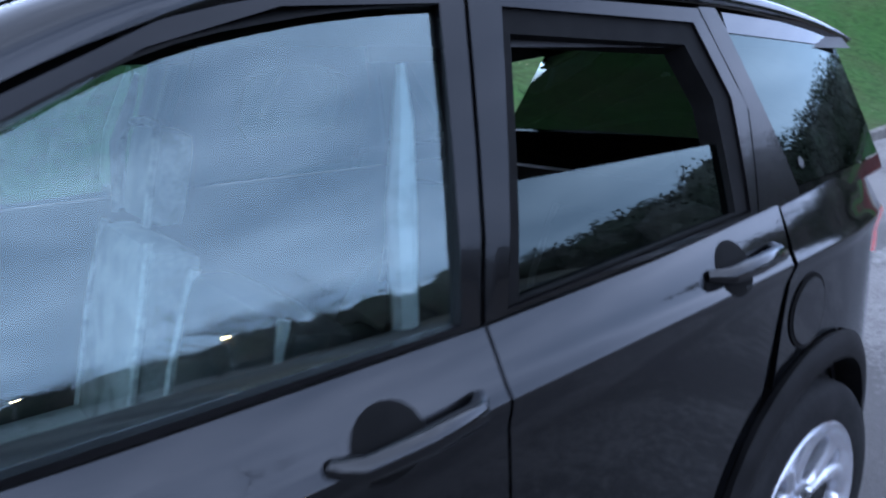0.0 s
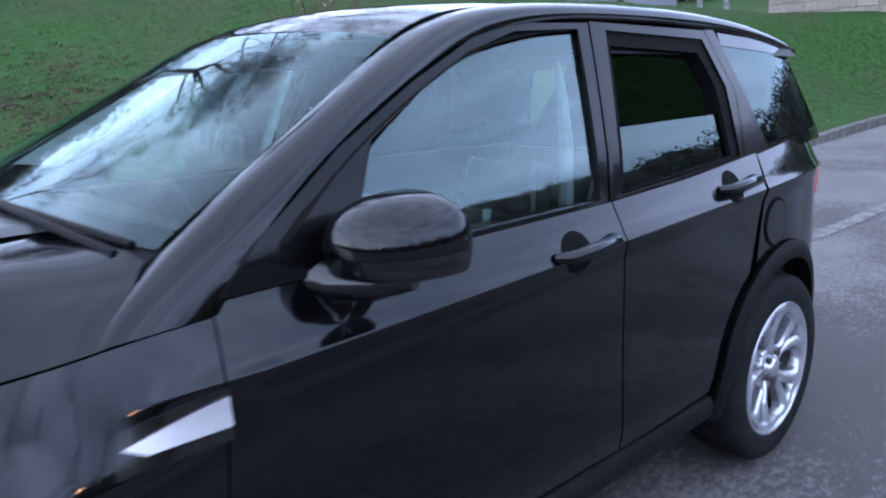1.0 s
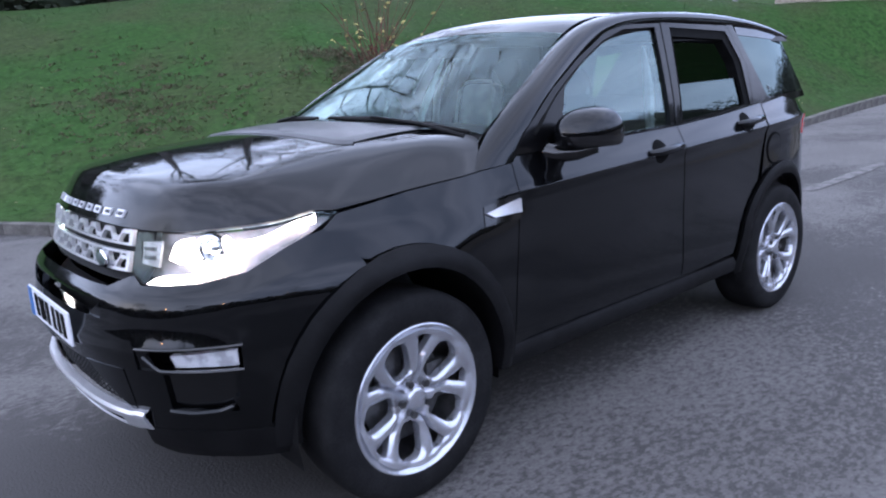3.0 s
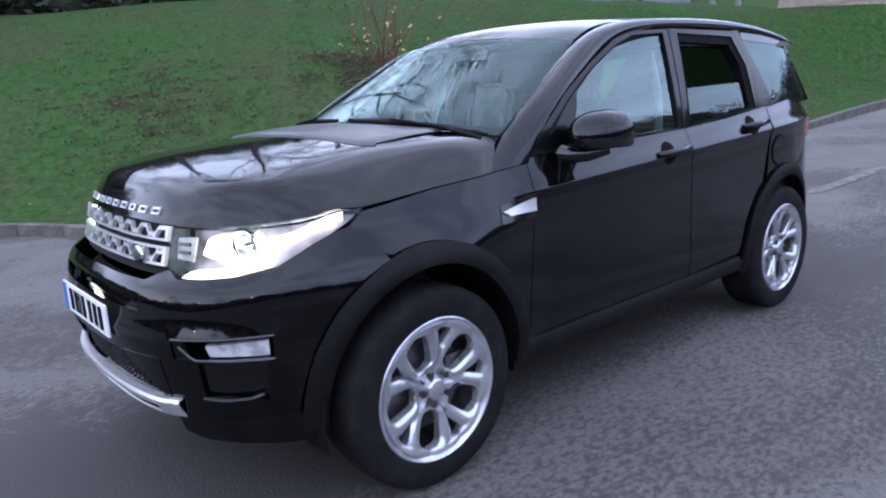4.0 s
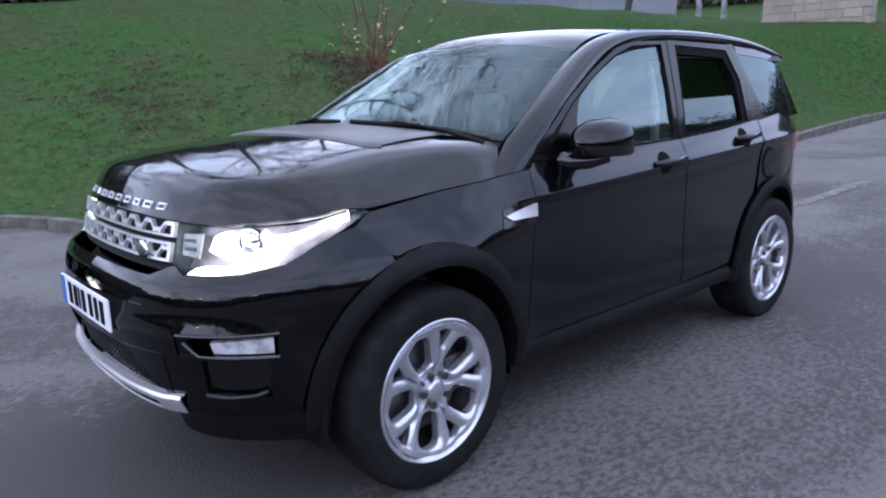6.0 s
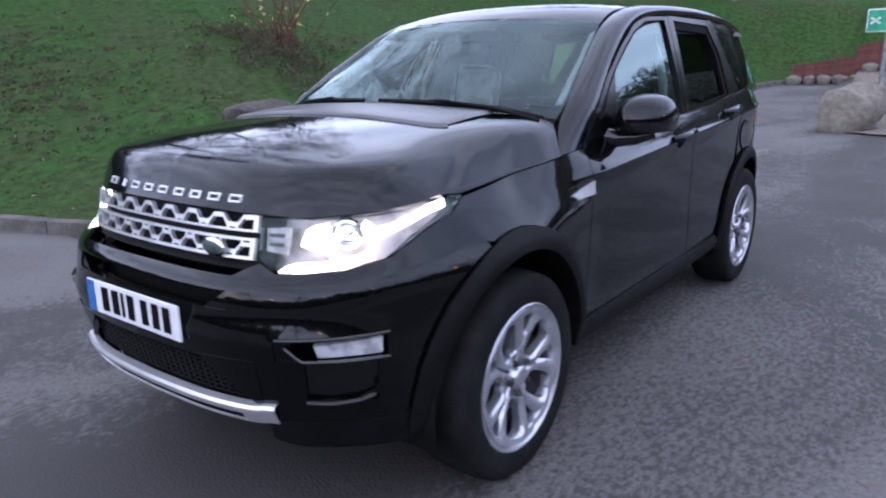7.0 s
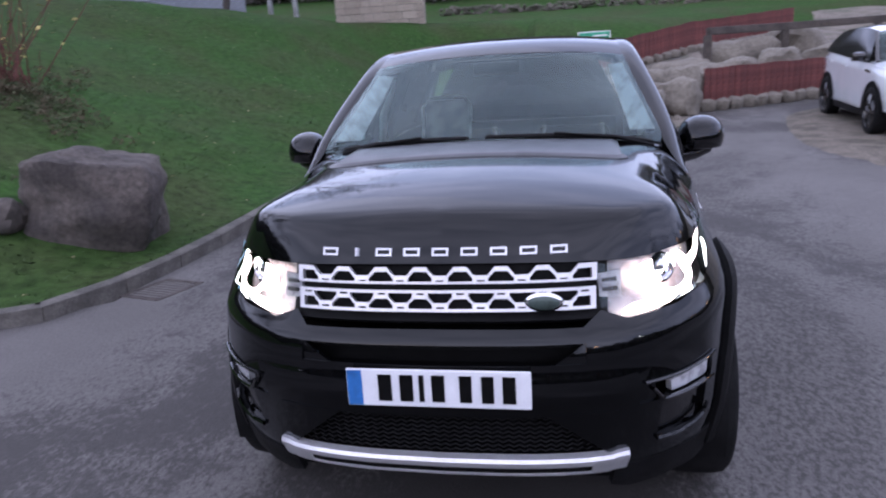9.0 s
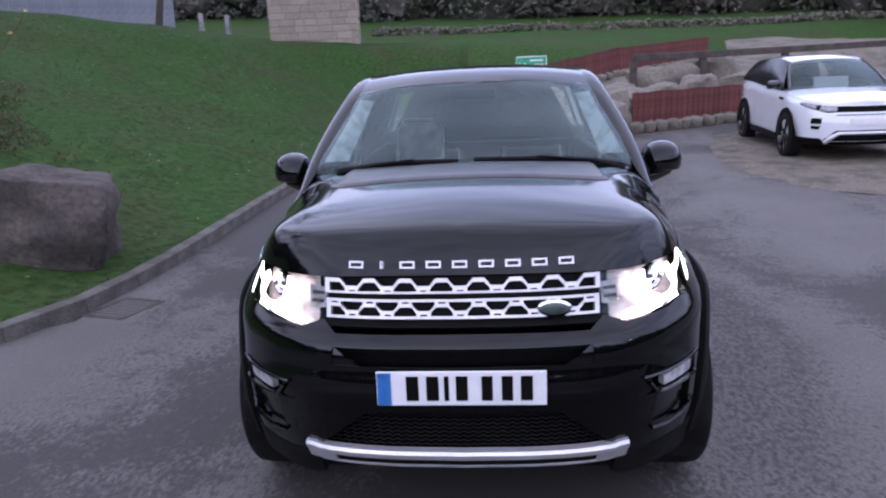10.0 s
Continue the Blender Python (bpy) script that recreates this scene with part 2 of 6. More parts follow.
def along(points, n):
    """n + 1 places at even steps along a polyline."""
    p = np.array(points, float)
    d = np.concatenate([[0], np.cumsum(np.linalg.norm(np.diff(p, axis=0), axis=1))])
    u = np.linspace(0, d[-1], n + 1)
    return np.array([np.interp(u, d, p[:, k]) for k in range(p.shape[1])]).T


def tube(points, radius, sides=8, caps=True):
    """A round bar along a polyline; radius: one, or one a point."""
    ps = [Vector(p) for p in points]
    rad = radius if isinstance(radius, (list, tuple)) else [radius] * len(ps)
    rows = []
    for i, p in enumerate(ps):
        t = (ps[min(i + 1, len(ps) - 1)] - ps[max(i - 1, 0)]).normalized()
        a = t.cross(Vector((0, 0, 1)) if abs(t.z) < .9 else Vector((1, 0, 0))).normalized()
        b = t.cross(a)
        rows.append([p + (a * math.cos(k / sides * math.tau) + b * math.sin(k / sides * math.tau)) * rad[i] for k in range(sides)])
    bm = grid_mesh(rows, closed=True)
    if caps:
        bmesh.ops.holes_fill(bm, edges=[e for e in bm.edges if e.is_boundary])
    return bm


def lathe(profile, steps=48, axis_x=0.0):
    """A turned body about the x axis through (0, 0): profile of (x, radius)."""
    rows = [[Vector((x, r * math.cos(k / steps * math.tau), r * math.sin(k / steps * math.tau))) for k in range(steps)] for x, r in profile]
    return grid_mesh(rows, closed=True)


def join(*bms):
    out = bmesh.new()
    for b in bms:
        tmp = bpy.data.meshes.new("tmp")
        b.to_mesh(tmp)
        out.from_mesh(tmp)
        bpy.data.meshes.remove(tmp)
        b.free()
    return out


def mirrored(bm):
    out = bm.copy()
    for v in out.verts:
        v.co.x = -v.co.x
    return out


def rock(seed, size, detail=3, sharp=.22, lump=.10):
    """An angular stone of about that size, standing on z = 0."""
    bm = bmesh.new()
    bmesh.ops.create_icosphere(bm, subdivisions=detail, radius=1)
    off = Vector((seed * 3.17, seed * 1.3, seed * 7.7))
    for v in bm.verts:
        n = v.co.normalized()
        boxy = 1 / max(abs(n.x), abs(n.y), abs(n.z)) ** .62
        k = boxy * (1 + sharp * noise.noise(n * 1.1 + off) * 1.6 + lump * noise.noise(n * 3.1 + off) + .03 * noise.noise(n * 8 + off))
        v.co = Vector((n.x * k * size[0] * .5, n.y * k * size[1] * .5, n.z * k * size[2] * .5))
    low = min(v.co.z for v in bm.verts)
    for v in bm.verts:
        v.co.z = max(v.co.z - low - .08 * size[2], -.05)
    return bm
EARTH = material("bare_earth", (.17, .145, .12), .95, vary=.4, scale=1.5, fine=18, second=(.10, .095, .07), bump=.8, bump_scale=18)
GRAVEL = material("gravel", (.155, .132, .106), .95, vary=.6, scale=2.6, fine=40, second=(.085, .075, .055), bump=.8, bump_scale=60)
LAMP_CLEAR = material("clear_lamp", (.80, .81, .84), .15, metal=.4, vary=.05, scale=30)


# ---- the car's skin ----
# plan outline of the car's body (front centre round its side to the rear centre), nose towards -y
PLAN = [(0, -2.215), (.25, -2.205), (.45, -2.17), (.60, -2.10), (.71, -2.00), (.79, -1.87), (.845, -1.68), (.88, -1.45), (.896, -1.2),
        (.90, -.8), (.904, 0), (.904, .8), (.895, 1.35), (.872, 1.6), (.84, 1.76), (.785, 1.90), (.68, 2.02), (.5, 2.11), (.25, 2.15), (0, 2.16)]


def dense(points, n=24):
    """Points along a smooth curve through the given ones."""
    p = np.array(points, float)
    q = np.vstack([2 * p[0] - p[1], p, 2 * p[-1] - p[-2]])
    rows = []
    for i in range(1, len(q) - 2):
        for k in range(n):
            u = k / n
            rows.append(.5 * (2 * q[i] + (q[i + 1] - q[i - 1]) * u + (2 * q[i - 1] - 5 * q[i] + 4 * q[i + 1] - q[i + 2]) * u * u
                              + (3 * q[i] - q[i - 1] - 3 * q[i + 1] + q[i + 2]) * u ** 3))
    rows.append(q[-2])
    return np.array(rows)


OUT = dense(PLAN)
OUT[0, 0] = 0
ARC = np.concatenate([[0], np.cumsum(np.hypot(*np.diff(OUT, axis=0).T))])
TAN = np.gradient(OUT, axis=0)
TAN[0], TAN[-1] = (1, 0), (-1, 0)
TAN /= np.hypot(*TAN.T)[:, None]
WIDE = int(np.argmax(OUT[:, 0]))


def s_of_y(y):
    return float(np.interp(y, OUT[:, 1], ARC))


def s_of_x(x):
    return float(np.interp(x, OUT[:WIDE, 0], ARC[:WIDE]))


def ease(u):
    u = min(1, max(0, u))
    return u * u * (3 - 2 * u)


def rounded(v, w):
    return 0 if v < 0 else v * v / (2 * w) if v < w else v - w / 2


def crease(y):
    return .985 + .046 * (y + .8) if y > -.8 else .985 + .05 * (y + .8)


FRONT_Z = [.15, .25, .34, .42, .50, .58, .66, .685, .72, .76, .81, .835, .865, .90, 1.0, 1.03, 1.06, 1.10]
FRONT_IN = [.22, .14, .085, .06, .045, .028, .013, .016, .034, .034, .048, .07, .12, .13, .155, .165, .20, .30]


def inset(s, z):
    """How far the skin lies inside the plan outline."""
    y = float(np.interp(s, ARC, OUT[:, 1]))
    ny = -float(np.interp(s, ARC, TAN[:, 0]))
    c = crease(y)
    d = z - c
    if d > 0:
        side = .42 * d + .5 * d * d + .004 * ease(d / .02)
    else:
        side = .010 * ease(-d / .05) + .006 * ease((-d - .05) / .3)
    # the front wing leans inwards in one soft curve
    w = ease((y + 1.0) / .3)
    v = ease((y + 1.30) / .3)
    wing = .42 * rounded(z - .80, .06) * (1 - v) + .30 * rounded(z - .84, .06) * v
    side = side * w + wing * (1 - w)
    side += .035 * ease((.50 - z) / .22) + .10 * ease((.32 - z) / .2)
    # flares over the wheels
    low = ease((.98 - z) / .22)
    side -= (.026 * math.exp(-((y + 1.42) / .36) ** 2) + .016 * math.exp(-((y - 1.40) / .34) ** 2)) * low
    f = ease(max(0, -ny) * 1.15 - .08)
    front = float(np.interp(z, FRONT_Z, FRONT_IN))
    r = ease(max(0, ny) * 1.2 - .1)
    rear = float(np.interp(z, [.2, .4, .6, .8, .95, 1.1, 1.25, 1.6], [.12, .03, 0, 0, .03, .06, .16, .45]))
    return side * (1 - f) * (1 - r) + front * f + rear * r


def skin(s, z, side=1):
    """A place on the car's skin, by the way along its outline and the height."""
    x, y = float(np.interp(s, ARC, OUT[:, 0])), float(np.interp(s, ARC, OUT[:, 1]))
    tx, ty = float(np.interp(s, ARC, TAN[:, 0])), float(np.interp(s, ARC, TAN[:, 1]))
    k = math.hypot(tx, ty)
    i = inset(s, z)
    return Vector(((x - ty / k * i) * side, y + tx / k * i, z))


# ---- ground ----
KERB_LINE = dense([(-40, -40), (-18, -15), (-11, -6.6), (-8, -3.0), (-6.5, -1.42), (-5.4, -.85), (-4.3, -.5), (-3.24, .06), (-2.98, 1.3), (-2.93, 3.2), (-2.88, 5.4), (-2.7, 8), (-2.5, 10), (-2.65, 12.6), (-2.6, 15.6),
                   (-1.9, 17.3), (-.4, 17.7), (1.5, 18.2), (4.4, 20.4), (8, 23.8), (14, 27), (40, 32)], 8)
ROCK_LINE = dense([(-.5, 14.8), (-.35, 12.5), (-.25, 10.5), (0, 8.9), (.5, 8.35), (1.67, 8.2), (2.6, 9.6), (3.1, 11.45), (5.6, 12.95), (9, 14.6), (16, 17), (30, 20)], 8)
GRAVEL_LINE = dense([(14, 3.6), (8, 3.7), (5.6, 3.95), (4.5, 4.35), (3.85, 5.1), (3.55, 6.6), (3.9, 9.0), (4.6, 10.6), (6.5, 11.8), (10, 12.9), (15, 14)], 6)


def signed(line, x, y):
    """Distance to a line, positive on its left as it runs, and the nearest place on it."""
    a, b = line[:-1], line[1:]
    d = b - a
    p = np.array((x, y)) - a
    u = np.clip((p * d).sum(1) / (d * d).sum(1), 0, 1)
    q = p - d * u[:, None]
    k = int(np.argmin((q * q).sum(1)))
    return math.hypot(*q[k]) * (1 if d[k, 0] * p[k, 1] - d[k, 1] * p[k, 0] > 0 else -1)


def nearest(line, x, y, off):
    a, b = line[:-1], line[1:]
    d = b - a
    p = np.array((x, y)) - a
    u = np.clip((p * d).sum(1) / (d * d).sum(1), 0, 1)
    q = p - d * u[:, None]
    k = int(np.argmin((q * q).sum(1)))
    n = np.array((-d[k, 1], d[k, 0])) / math.hypot(*d[k])
    return a[k] + d[k] * u[k] + n * off


def soft(v, w=2.0):
    return 0 if v < 0 else v * v / (2 * w) if v < w else v - w / 2


def soft_min(a, b, k):
    h = max(0, k - abs(a - b)) / k
    return min(a, b) - h * h * k / 4


def road_z(x, y):
    return .042 * soft(min(y, 60) - .8, 2) + .10 * soft(min(y, 90) - 24, 10)


def rise_z(x, y):
    d = signed(ROCK_LINE, x, y)
    return .13 * soft(min(d, 16), 1) if d > 0 else 0


def bank_top(x, y, d):
    """Height of the lawn bank, d metres in from the kerb."""
    w = ease((.5 - x) / 5)
    climb = land_z(x, y) * (1 - w) + road_z(x, y) * w + .10 + (.40 + .055 * soft(min(y, 20) - 8, 3) * w) * soft(d, .9)
    crest = 3.35 - (.15 + .30 * ease((x + 14) / 6)) * ease((y - 8) / 10) + .035 * min(d, 40) + .13 * soft(min(y, 70) - 24, 6)
    rough = .05 * noise.noise(Vector((x * .9, y * .9, 0))) + .12 * noise.noise(Vector((x * .23, y * .23, 3)))
    return soft_min(climb, crest, .7) + rough * min(1, d / 1.5)


def land_z(x, y):
    return road_z(x, y) + rise_z(x, y)


def on_land(x, y):
    d = signed(KERB_LINE, x, y)
    return bank_top(x, y, d) if d > .1 else land_z(x, y)


def spaced(lo, hi, fine_lo, fine_hi, step, grow=1.25):
    out = list(np.arange(fine_lo, fine_hi + 1e-6, step))
    k, s = fine_hi, step
    while k < hi:
        s *= grow
        k += s
        out.append(min(k, hi))
    k, s = fine_lo, step
    while k > lo:
        s *= grow
        k -= s
        out.insert(0, max(k, lo))
    return out


def inside_sheet(line, off, height, xs, ys):
    """A sheet over all that lies left of a line, its rim drawn onto the line."""
    dist = {(i, j): signed(line, x, y) for i, y in enumerate(ys) for j, x in enumerate(xs)}
    rows = []
    for i, y in enumerate(ys):
        row = []
        for j, x in enumerate(xs):
            d = dist[i, j]
            px, py = x, y
            if d < off and any(dist.get((i + a, j + b), -1) >= off for a in (-1, 0, 1) for b in (-1, 0, 1)):
                px, py = nearest(line, x, y, off)
                d = off
            row.append((px, py, height(px, py, d)))
        rows.append(row)
    return grid_mesh(rows, skip=lambda i, j: all(dist[a, b] < off for a in (i, i + 1) for b in (j, j + 1)))


def ground_sheet():
    xs, ys = spaced(-700, 700, -10, 14, .5), spaced(-700, 700, -8, 24, .5)
    rows = []
    for y in ys:
        row = []
        for x in xs:
            z = land_z(x, y)
            if signed(KERB_LINE, x, y) > .3:
                z -= .4
            row.append((x, y, z + .012 * noise.noise(Vector((x * .4, y * .4, 0)))))
        rows.append(row)
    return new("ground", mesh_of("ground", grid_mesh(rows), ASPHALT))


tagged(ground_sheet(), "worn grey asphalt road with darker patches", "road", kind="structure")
bank = inside_sheet(KERB_LINE, .12, bank_top, spaced(-500, 500, -14, 9, .3, 1.3), spaced(-25, 500, -4, 24, .3, 1.3))
tagged(new("grass_bank", mesh_of("grass_bank", bank, GRASS)), "steep green lawn bank beside the road", "grass", kind="structure")
bank = inside_sheet(ROCK_LINE, .05, lambda x, y, d: land_z(x, y) + (.03 if signed(KERB_LINE, x, y) < 0 else -.35) + .10 * noise.noise(Vector((x * 1.3, y * 1.3, 7))) * min(1, d), spaced(-2, 60, -1, 10, .35, 1.3), spaced(7, 60, 7.5, 20, .35, 1.3))
tagged(new("rocky_ground", mesh_of("rocky_ground", bank, EARTH)), "rocky bare earth slope above the road", "ground", kind="structure")
bank = inside_sheet(GRAVEL_LINE[::-1], .05, lambda x, y, d: land_z(x, y) + .03 * min(1, d * 2) + .015 * noise.noise(Vector((x * 3, y * 3, 1))), spaced(2, 16, 3, 9, .3, 1.3), spaced(2, 16, 3, 14, .3, 1.3))
tagged(new("gravel_patch", mesh_of("gravel_patch", bank, GRAVEL)), "pale gravel and leaf litter beside the road", "gravel", kind="structure")


# ---- the black car ----
PALE_LENS = material("pale_lens", (.55, .55, .57), .25, scale=30)
LAMP_BOWL = material("lamp_bowl", (.33, .32, .34), .30, metal=.5, scale=20)
SATIN = material("satin_grey_panel", (.060, .063, .069), .30, vary=.1, scale=8, bump=.03, bump_scale=300)
FRONT_AXLE, REAR_AXLE, HUB_Z, TRACK = -1.346, 1.349, .363, .80
car = thing("suv_car", "shiny black five-door family SUV with headlights on, standing on the asphalt", "car")


def sy(y, z):
    return (s_of_y(y), z)


def patch(bottom, top, nu=24, nv=10, side=1, depth=.014, sink=0.0, crease_row=False):
    """A panel of the skin between two lines of (way along the outline, height)."""
    a, b = along(bottom, nu), along(top, nu)
    if crease_row:
        # rows lie close about the feature line
        line = []
        for (s0, z0), (s1, z1) in zip(a, b):
            sm = (s0 + s1) / 2
            for _ in range(3):
                zc = crease(float(np.interp(sm, ARC, OUT[:, 1])))
                f = min(.96, max(.04, (zc - z0) / max(1e-6, z1 - z0)))
                sm = s0 + (s1 - s0) * f
            line.append(f)
        us = np.concatenate([np.linspace(-1, -.16, nv), [-.12, -.08, -.04, -.015, 0, .015, .04, .1], np.linspace(.25, 1, nv // 2)])
        rows = [[skin(*(p + (q - p) * (f * (1 + u) if u < 0 else f + (1 - f) * u)), side) for p, q, f in zip(a, b, line)] for u in us]
    else:
        rows = [[skin(s, z, side) for s, z in a + (b - a) * k / nv] for k in range(nv + 1)]
    bm = grid_mesh(rows)
    if sink:
        bm.normal_update()
        for v in bm.verts:
            n = v.normal if v.normal.dot(v.co - Vector((0, 0, .75))) > 0 else -v.normal
            v.co -= n * sink
    return flange(bm, depth) if depth else bm


def arch(yc, a0, a1, r0, lift, n=14):
    """Places (y, z) along a wheel arch, by angle from straight back."""
    return [(yc + (r0 + .4 * lift * max(0, math.sin(radians(a)))) * math.cos(radians(a)), HUB_Z + (r0 + lift * max(0, math.sin(radians(a)))) * math.sin(radians(a)))
            for a in np.linspace(a0, a1, n)]


def glass_x(y, z):
    u = max(0, (z - 1.155) / .43)
    return .842 - .155 * u ** 1.12 - .020 * u * ease((y - .9) / .7) - (.16 * max(0, y - 1.35) ** 2 if y > 1.35 else 0)


def gh(y, z, side=1, off=0.0):
    return Vector(((glass_x(y, z) + off) * side, y, z))


def gh_patch(bottom, top, nu, nv, side, off=0.0, depth=.012):
    a, b = along(bottom, nu), along(top, nu)
    bm = grid_mesh([[gh(y, z, side, off) for y, z in a + (b - a) * k / nv] for k in range(nv + 1)])
    return flange(bm, depth) if depth else bm


def gh_ring(inner, outer, n, side, off=0.0, depth=.02, steps=2):
    """A frame between two loops on the side of the greenhouse, whose corners match."""
    def loop(pts):
        rows = []
        for p, q in zip(pts, pts[1:] + pts[:1]):
            rows += [np.array(p) + (np.array(q) - np.array(p)) * k / n for k in range(n)]
        return np.array(rows)
    a, b = loop(inner), loop(outer)
    bm = grid_mesh([[gh(y, z, side, off) for y, z in a + (b - a) * k / steps] for k in range(steps + 1)], closed=True)
    return flange(bm, depth)


# greenhouse lines: windscreen edge and roof gutter; top of the door frames
GUTTER = dense([(.834, -.988, 1.073), (.788, -.930, 1.120), (.745, -.872, 1.170), (.748, -.80, 1.226), (.715, -.64, 1.322), (.665, -.42, 1.448), (.62, -.205, 1.572), (.608, 0, 1.632), (.60, .4, 1.66),
                (.60, .9, 1.667), (.597, 1.4, 1.642), (.585, 1.8, 1.585), (.575, 1.93, 1.555)], 5)
FRAME_YZ = dense([(-.795, 1.086), (-.755, 1.150), (-.705, 1.205), (-.54, 1.322), (-.30, 1.454), (-.05, 1.562), (.3, 1.612), (.8, 1.618), (1.25, 1.606), (1.70, 1.56), (1.83, 1.535)], 5)

# front glass and its door frame, rear glass and its door frame
F_GLASS = [(-.50, 1.126), (.265, 1.143), (.362, 1.588), (.10, 1.574), (-.08, 1.522), (-.25, 1.440), (-.42, 1.345), (-.475, 1.24)]
F_OUTER = [(-.79, 1.110), (.30, 1.133), (.415, 1.606), (.10, 1.594), (-.045, 1.558), (-.275, 1.455), (-.50, 1.336), (-.715, 1.19)]
R_GLASS = [(.355, 1.146), (1.060, 1.192), (1.095, 1.42), (1.03, 1.575), (.49, 1.588)]
R_SEAL = [(.385, 1.152), (1.015, 1.195), (1.035, 1.42), (.985, 1.530), (.50, 1.545)]
R_OUTER = [(.31, 1.134), (1.085, 1.182), (1.150, 1.40), (1.062, 1.604), (.425, 1.610)]

# wheel arches
AF_OUT, AF_IN = arch(FRONT_AXLE, 184, -4, .478, .045, 24), arch(FRONT_AXLE, 184, -4, .405, .045, 24)
AR_OUT, AR_IN = arch(REAR_AXLE, 188, -8, .462, .04, 24), arch(REAR_AXLE, 188, -8, .395, .04, 24)


def front_end(z):
    """Where the front bumper meets the wheel arch."""
    return s_of_y(FRONT_AXLE - math.sqrt(max(0, .482 ** 2 - (max(z, HUB_Z) - HUB_Z) ** 2)) if z < .80 else float(np.interp(z, [.80, .853, .965], [-1.545, -1.476, -1.60])))


HL_LOW = [(.497, .872), (.576, .850), (.80, .858), (.95, .886), (1.066, .937), (1.20, .981), (1.255, 1.008)]
HL_TOP = [(.50, .990), (.60, .989), (.735, .988), (.937, 1.000), (1.05, 1.004), (1.18, 1.020), (1.258, 1.014)]


def bumper_top(s):
    return float(np.interp(s, [0, .46, .497, .576, .80, .95, 1.066, 1.20], [.838, .836, .866, .844, .852, .880, .931, .974]))


def side_parts(side):
    # fender
    bottom = [sy(-1.60, .963), sy(-1.49, .862)] + [sy(*p) for p in AF_OUT if p[0] > -1.47]
    top = [sy(-1.60, .968), sy(-1.545, 1.006), sy(-1.26, 1.040), sy(-.96, 1.070), sy(-.806, 1.083)]
    part("fender", patch(bottom, top, 48, 16, side, crease_row=True), PAINT, car)
    # front door: outer skin, frame, glass
    door = part("front_door", patch([sy(-.858, .392), sy(-.2, .398), sy(.335, .405)], [sy(-.800, 1.112), sy(-.2, 1.120), sy(.30, 1.134)], 40, 14, side, crease_row=True), PAINT, car)
    part("window_frame", gh_ring(F_GLASS, F_OUTER, 4, side, .004), FRAME_BLACK, door, "black window frame")
    pane = part("window", gh_patch([(-.60, 1.125), (.27, 1.142)], [(-.60, 1.205), (-.48, 1.290), (-.27, 1.42), (-.06, 1.542), (.10, 1.579), (.356, 1.59)], 20, 8, side, -.012, 0), GLASS, door, "glass reflecting the sky")
    pane.visible_shadow = False
    # rear door
    bottom = [sy(.343, .405), sy(.87, .425)] + [sy(*p) for p in AR_OUT if p[0] < 1.06 and p[1] > .44]
    rear = part("rear_door", patch(bottom, [sy(.306, 1.134), sy(.7, 1.155), sy(1.165, 1.192)], 36, 14, side, crease_row=True), PAINT, car)
    part("window_frame", gh_ring(R_GLASS, R_OUTER, 4, side, .004, .03), FRAME_BLACK, rear, "black window frame")
    part("window_seal", gh_ring(R_SEAL, R_GLASS, 4, side, -.004, .05), INK, rear, "matt black window seal")
    topz = 1.318 if side > 0 else 1.585
    pane = part("window", gh_patch([(.385, 1.14), (1.045, 1.18)], [(.385 + .1 * (topz - 1.15) / .43, topz), (1.035, topz + .012)], 8, 6, side, -.02, .004), TINT, rear, "dark tinted glass, half lowered" if side > 0 else "dark tinted glass")
    pane.visible_shadow = False
    if side < 0:
        part("inner_trim", gh_ring([(.64, 1.285), (.98, 1.30), (1.03, 1.40), (.97, 1.495), (.90, 1.515), (.70, 1.515), (.62, 1.48), (.60, 1.34)], [(.34, 1.13), (1.08, 1.18), (1.11, 1.42), (1.05, 1.59), (.90, 1.60), (.60, 1.60), (.46, 1.60), (.42, 1.42)], 4, side, -.075, .03), INK, rear, "dark inner door trim")
    # C pillar, quarter glass and flank
    rows = []
    for k in range(9):
        u = k / 8
        z = 1.18 + .428 * u
        y0 = float(np.interp(z, [1.178, 1.40, 1.604], [1.090, 1.155, 1.067]))
        y1 = float(np.interp(z, [1.18, 1.225, 1.38, 1.56, 1.61], [1.29, 1.275, 1.225, 1.16, 1.135]))
        rows.append([gh(y0 + (y1 - y0) * v, z, side, .004) for v in (0, .33, .67, 1)])
    part("pillar", flange(grid_mesh(rows), .012), FRAME_BLACK, car, "black rear pillar")
    rows = []
    for k in range(9):
        u = k / 8
        rows.append([gh(1.281 - .12 * u + (1.838 - 1.281 + .12 * u - .085 * u) * v, 1.222 + .02 * v + (1.553 - .028 * v - 1.222 - .02 * v) * u, side, .004) for v in np.linspace(0, 1, 13)])
    part("quarter_window", flange(grid_mesh(rows), .012), QUARTER, car, "dark tinted quarter glass")
    rows = [[gh(1.16 + .60 * v, zz - .028 * v, side, .003) for v in np.linspace(0, 1, 9)] for zz in (1.556, 1.60)]
    part("roof_side", grid_mesh(rows), PAINT, car)
    rows = [[gh(1.281 + .57 * v, zz + .02 * v, side, .003) for v in np.linspace(0, 1, 9)] for zz in (1.18, 1.219)]
    part("window_sill", grid_mesh(rows), PAINT, car)
    bottom = [sy(*p) for p in AR_OUT if (p[0] >= 1.06 and p[1] > .62) or (p[0] > 1.5 and p[1] > .60)] + [sy(1.82, .60), sy(1.86, .60)]
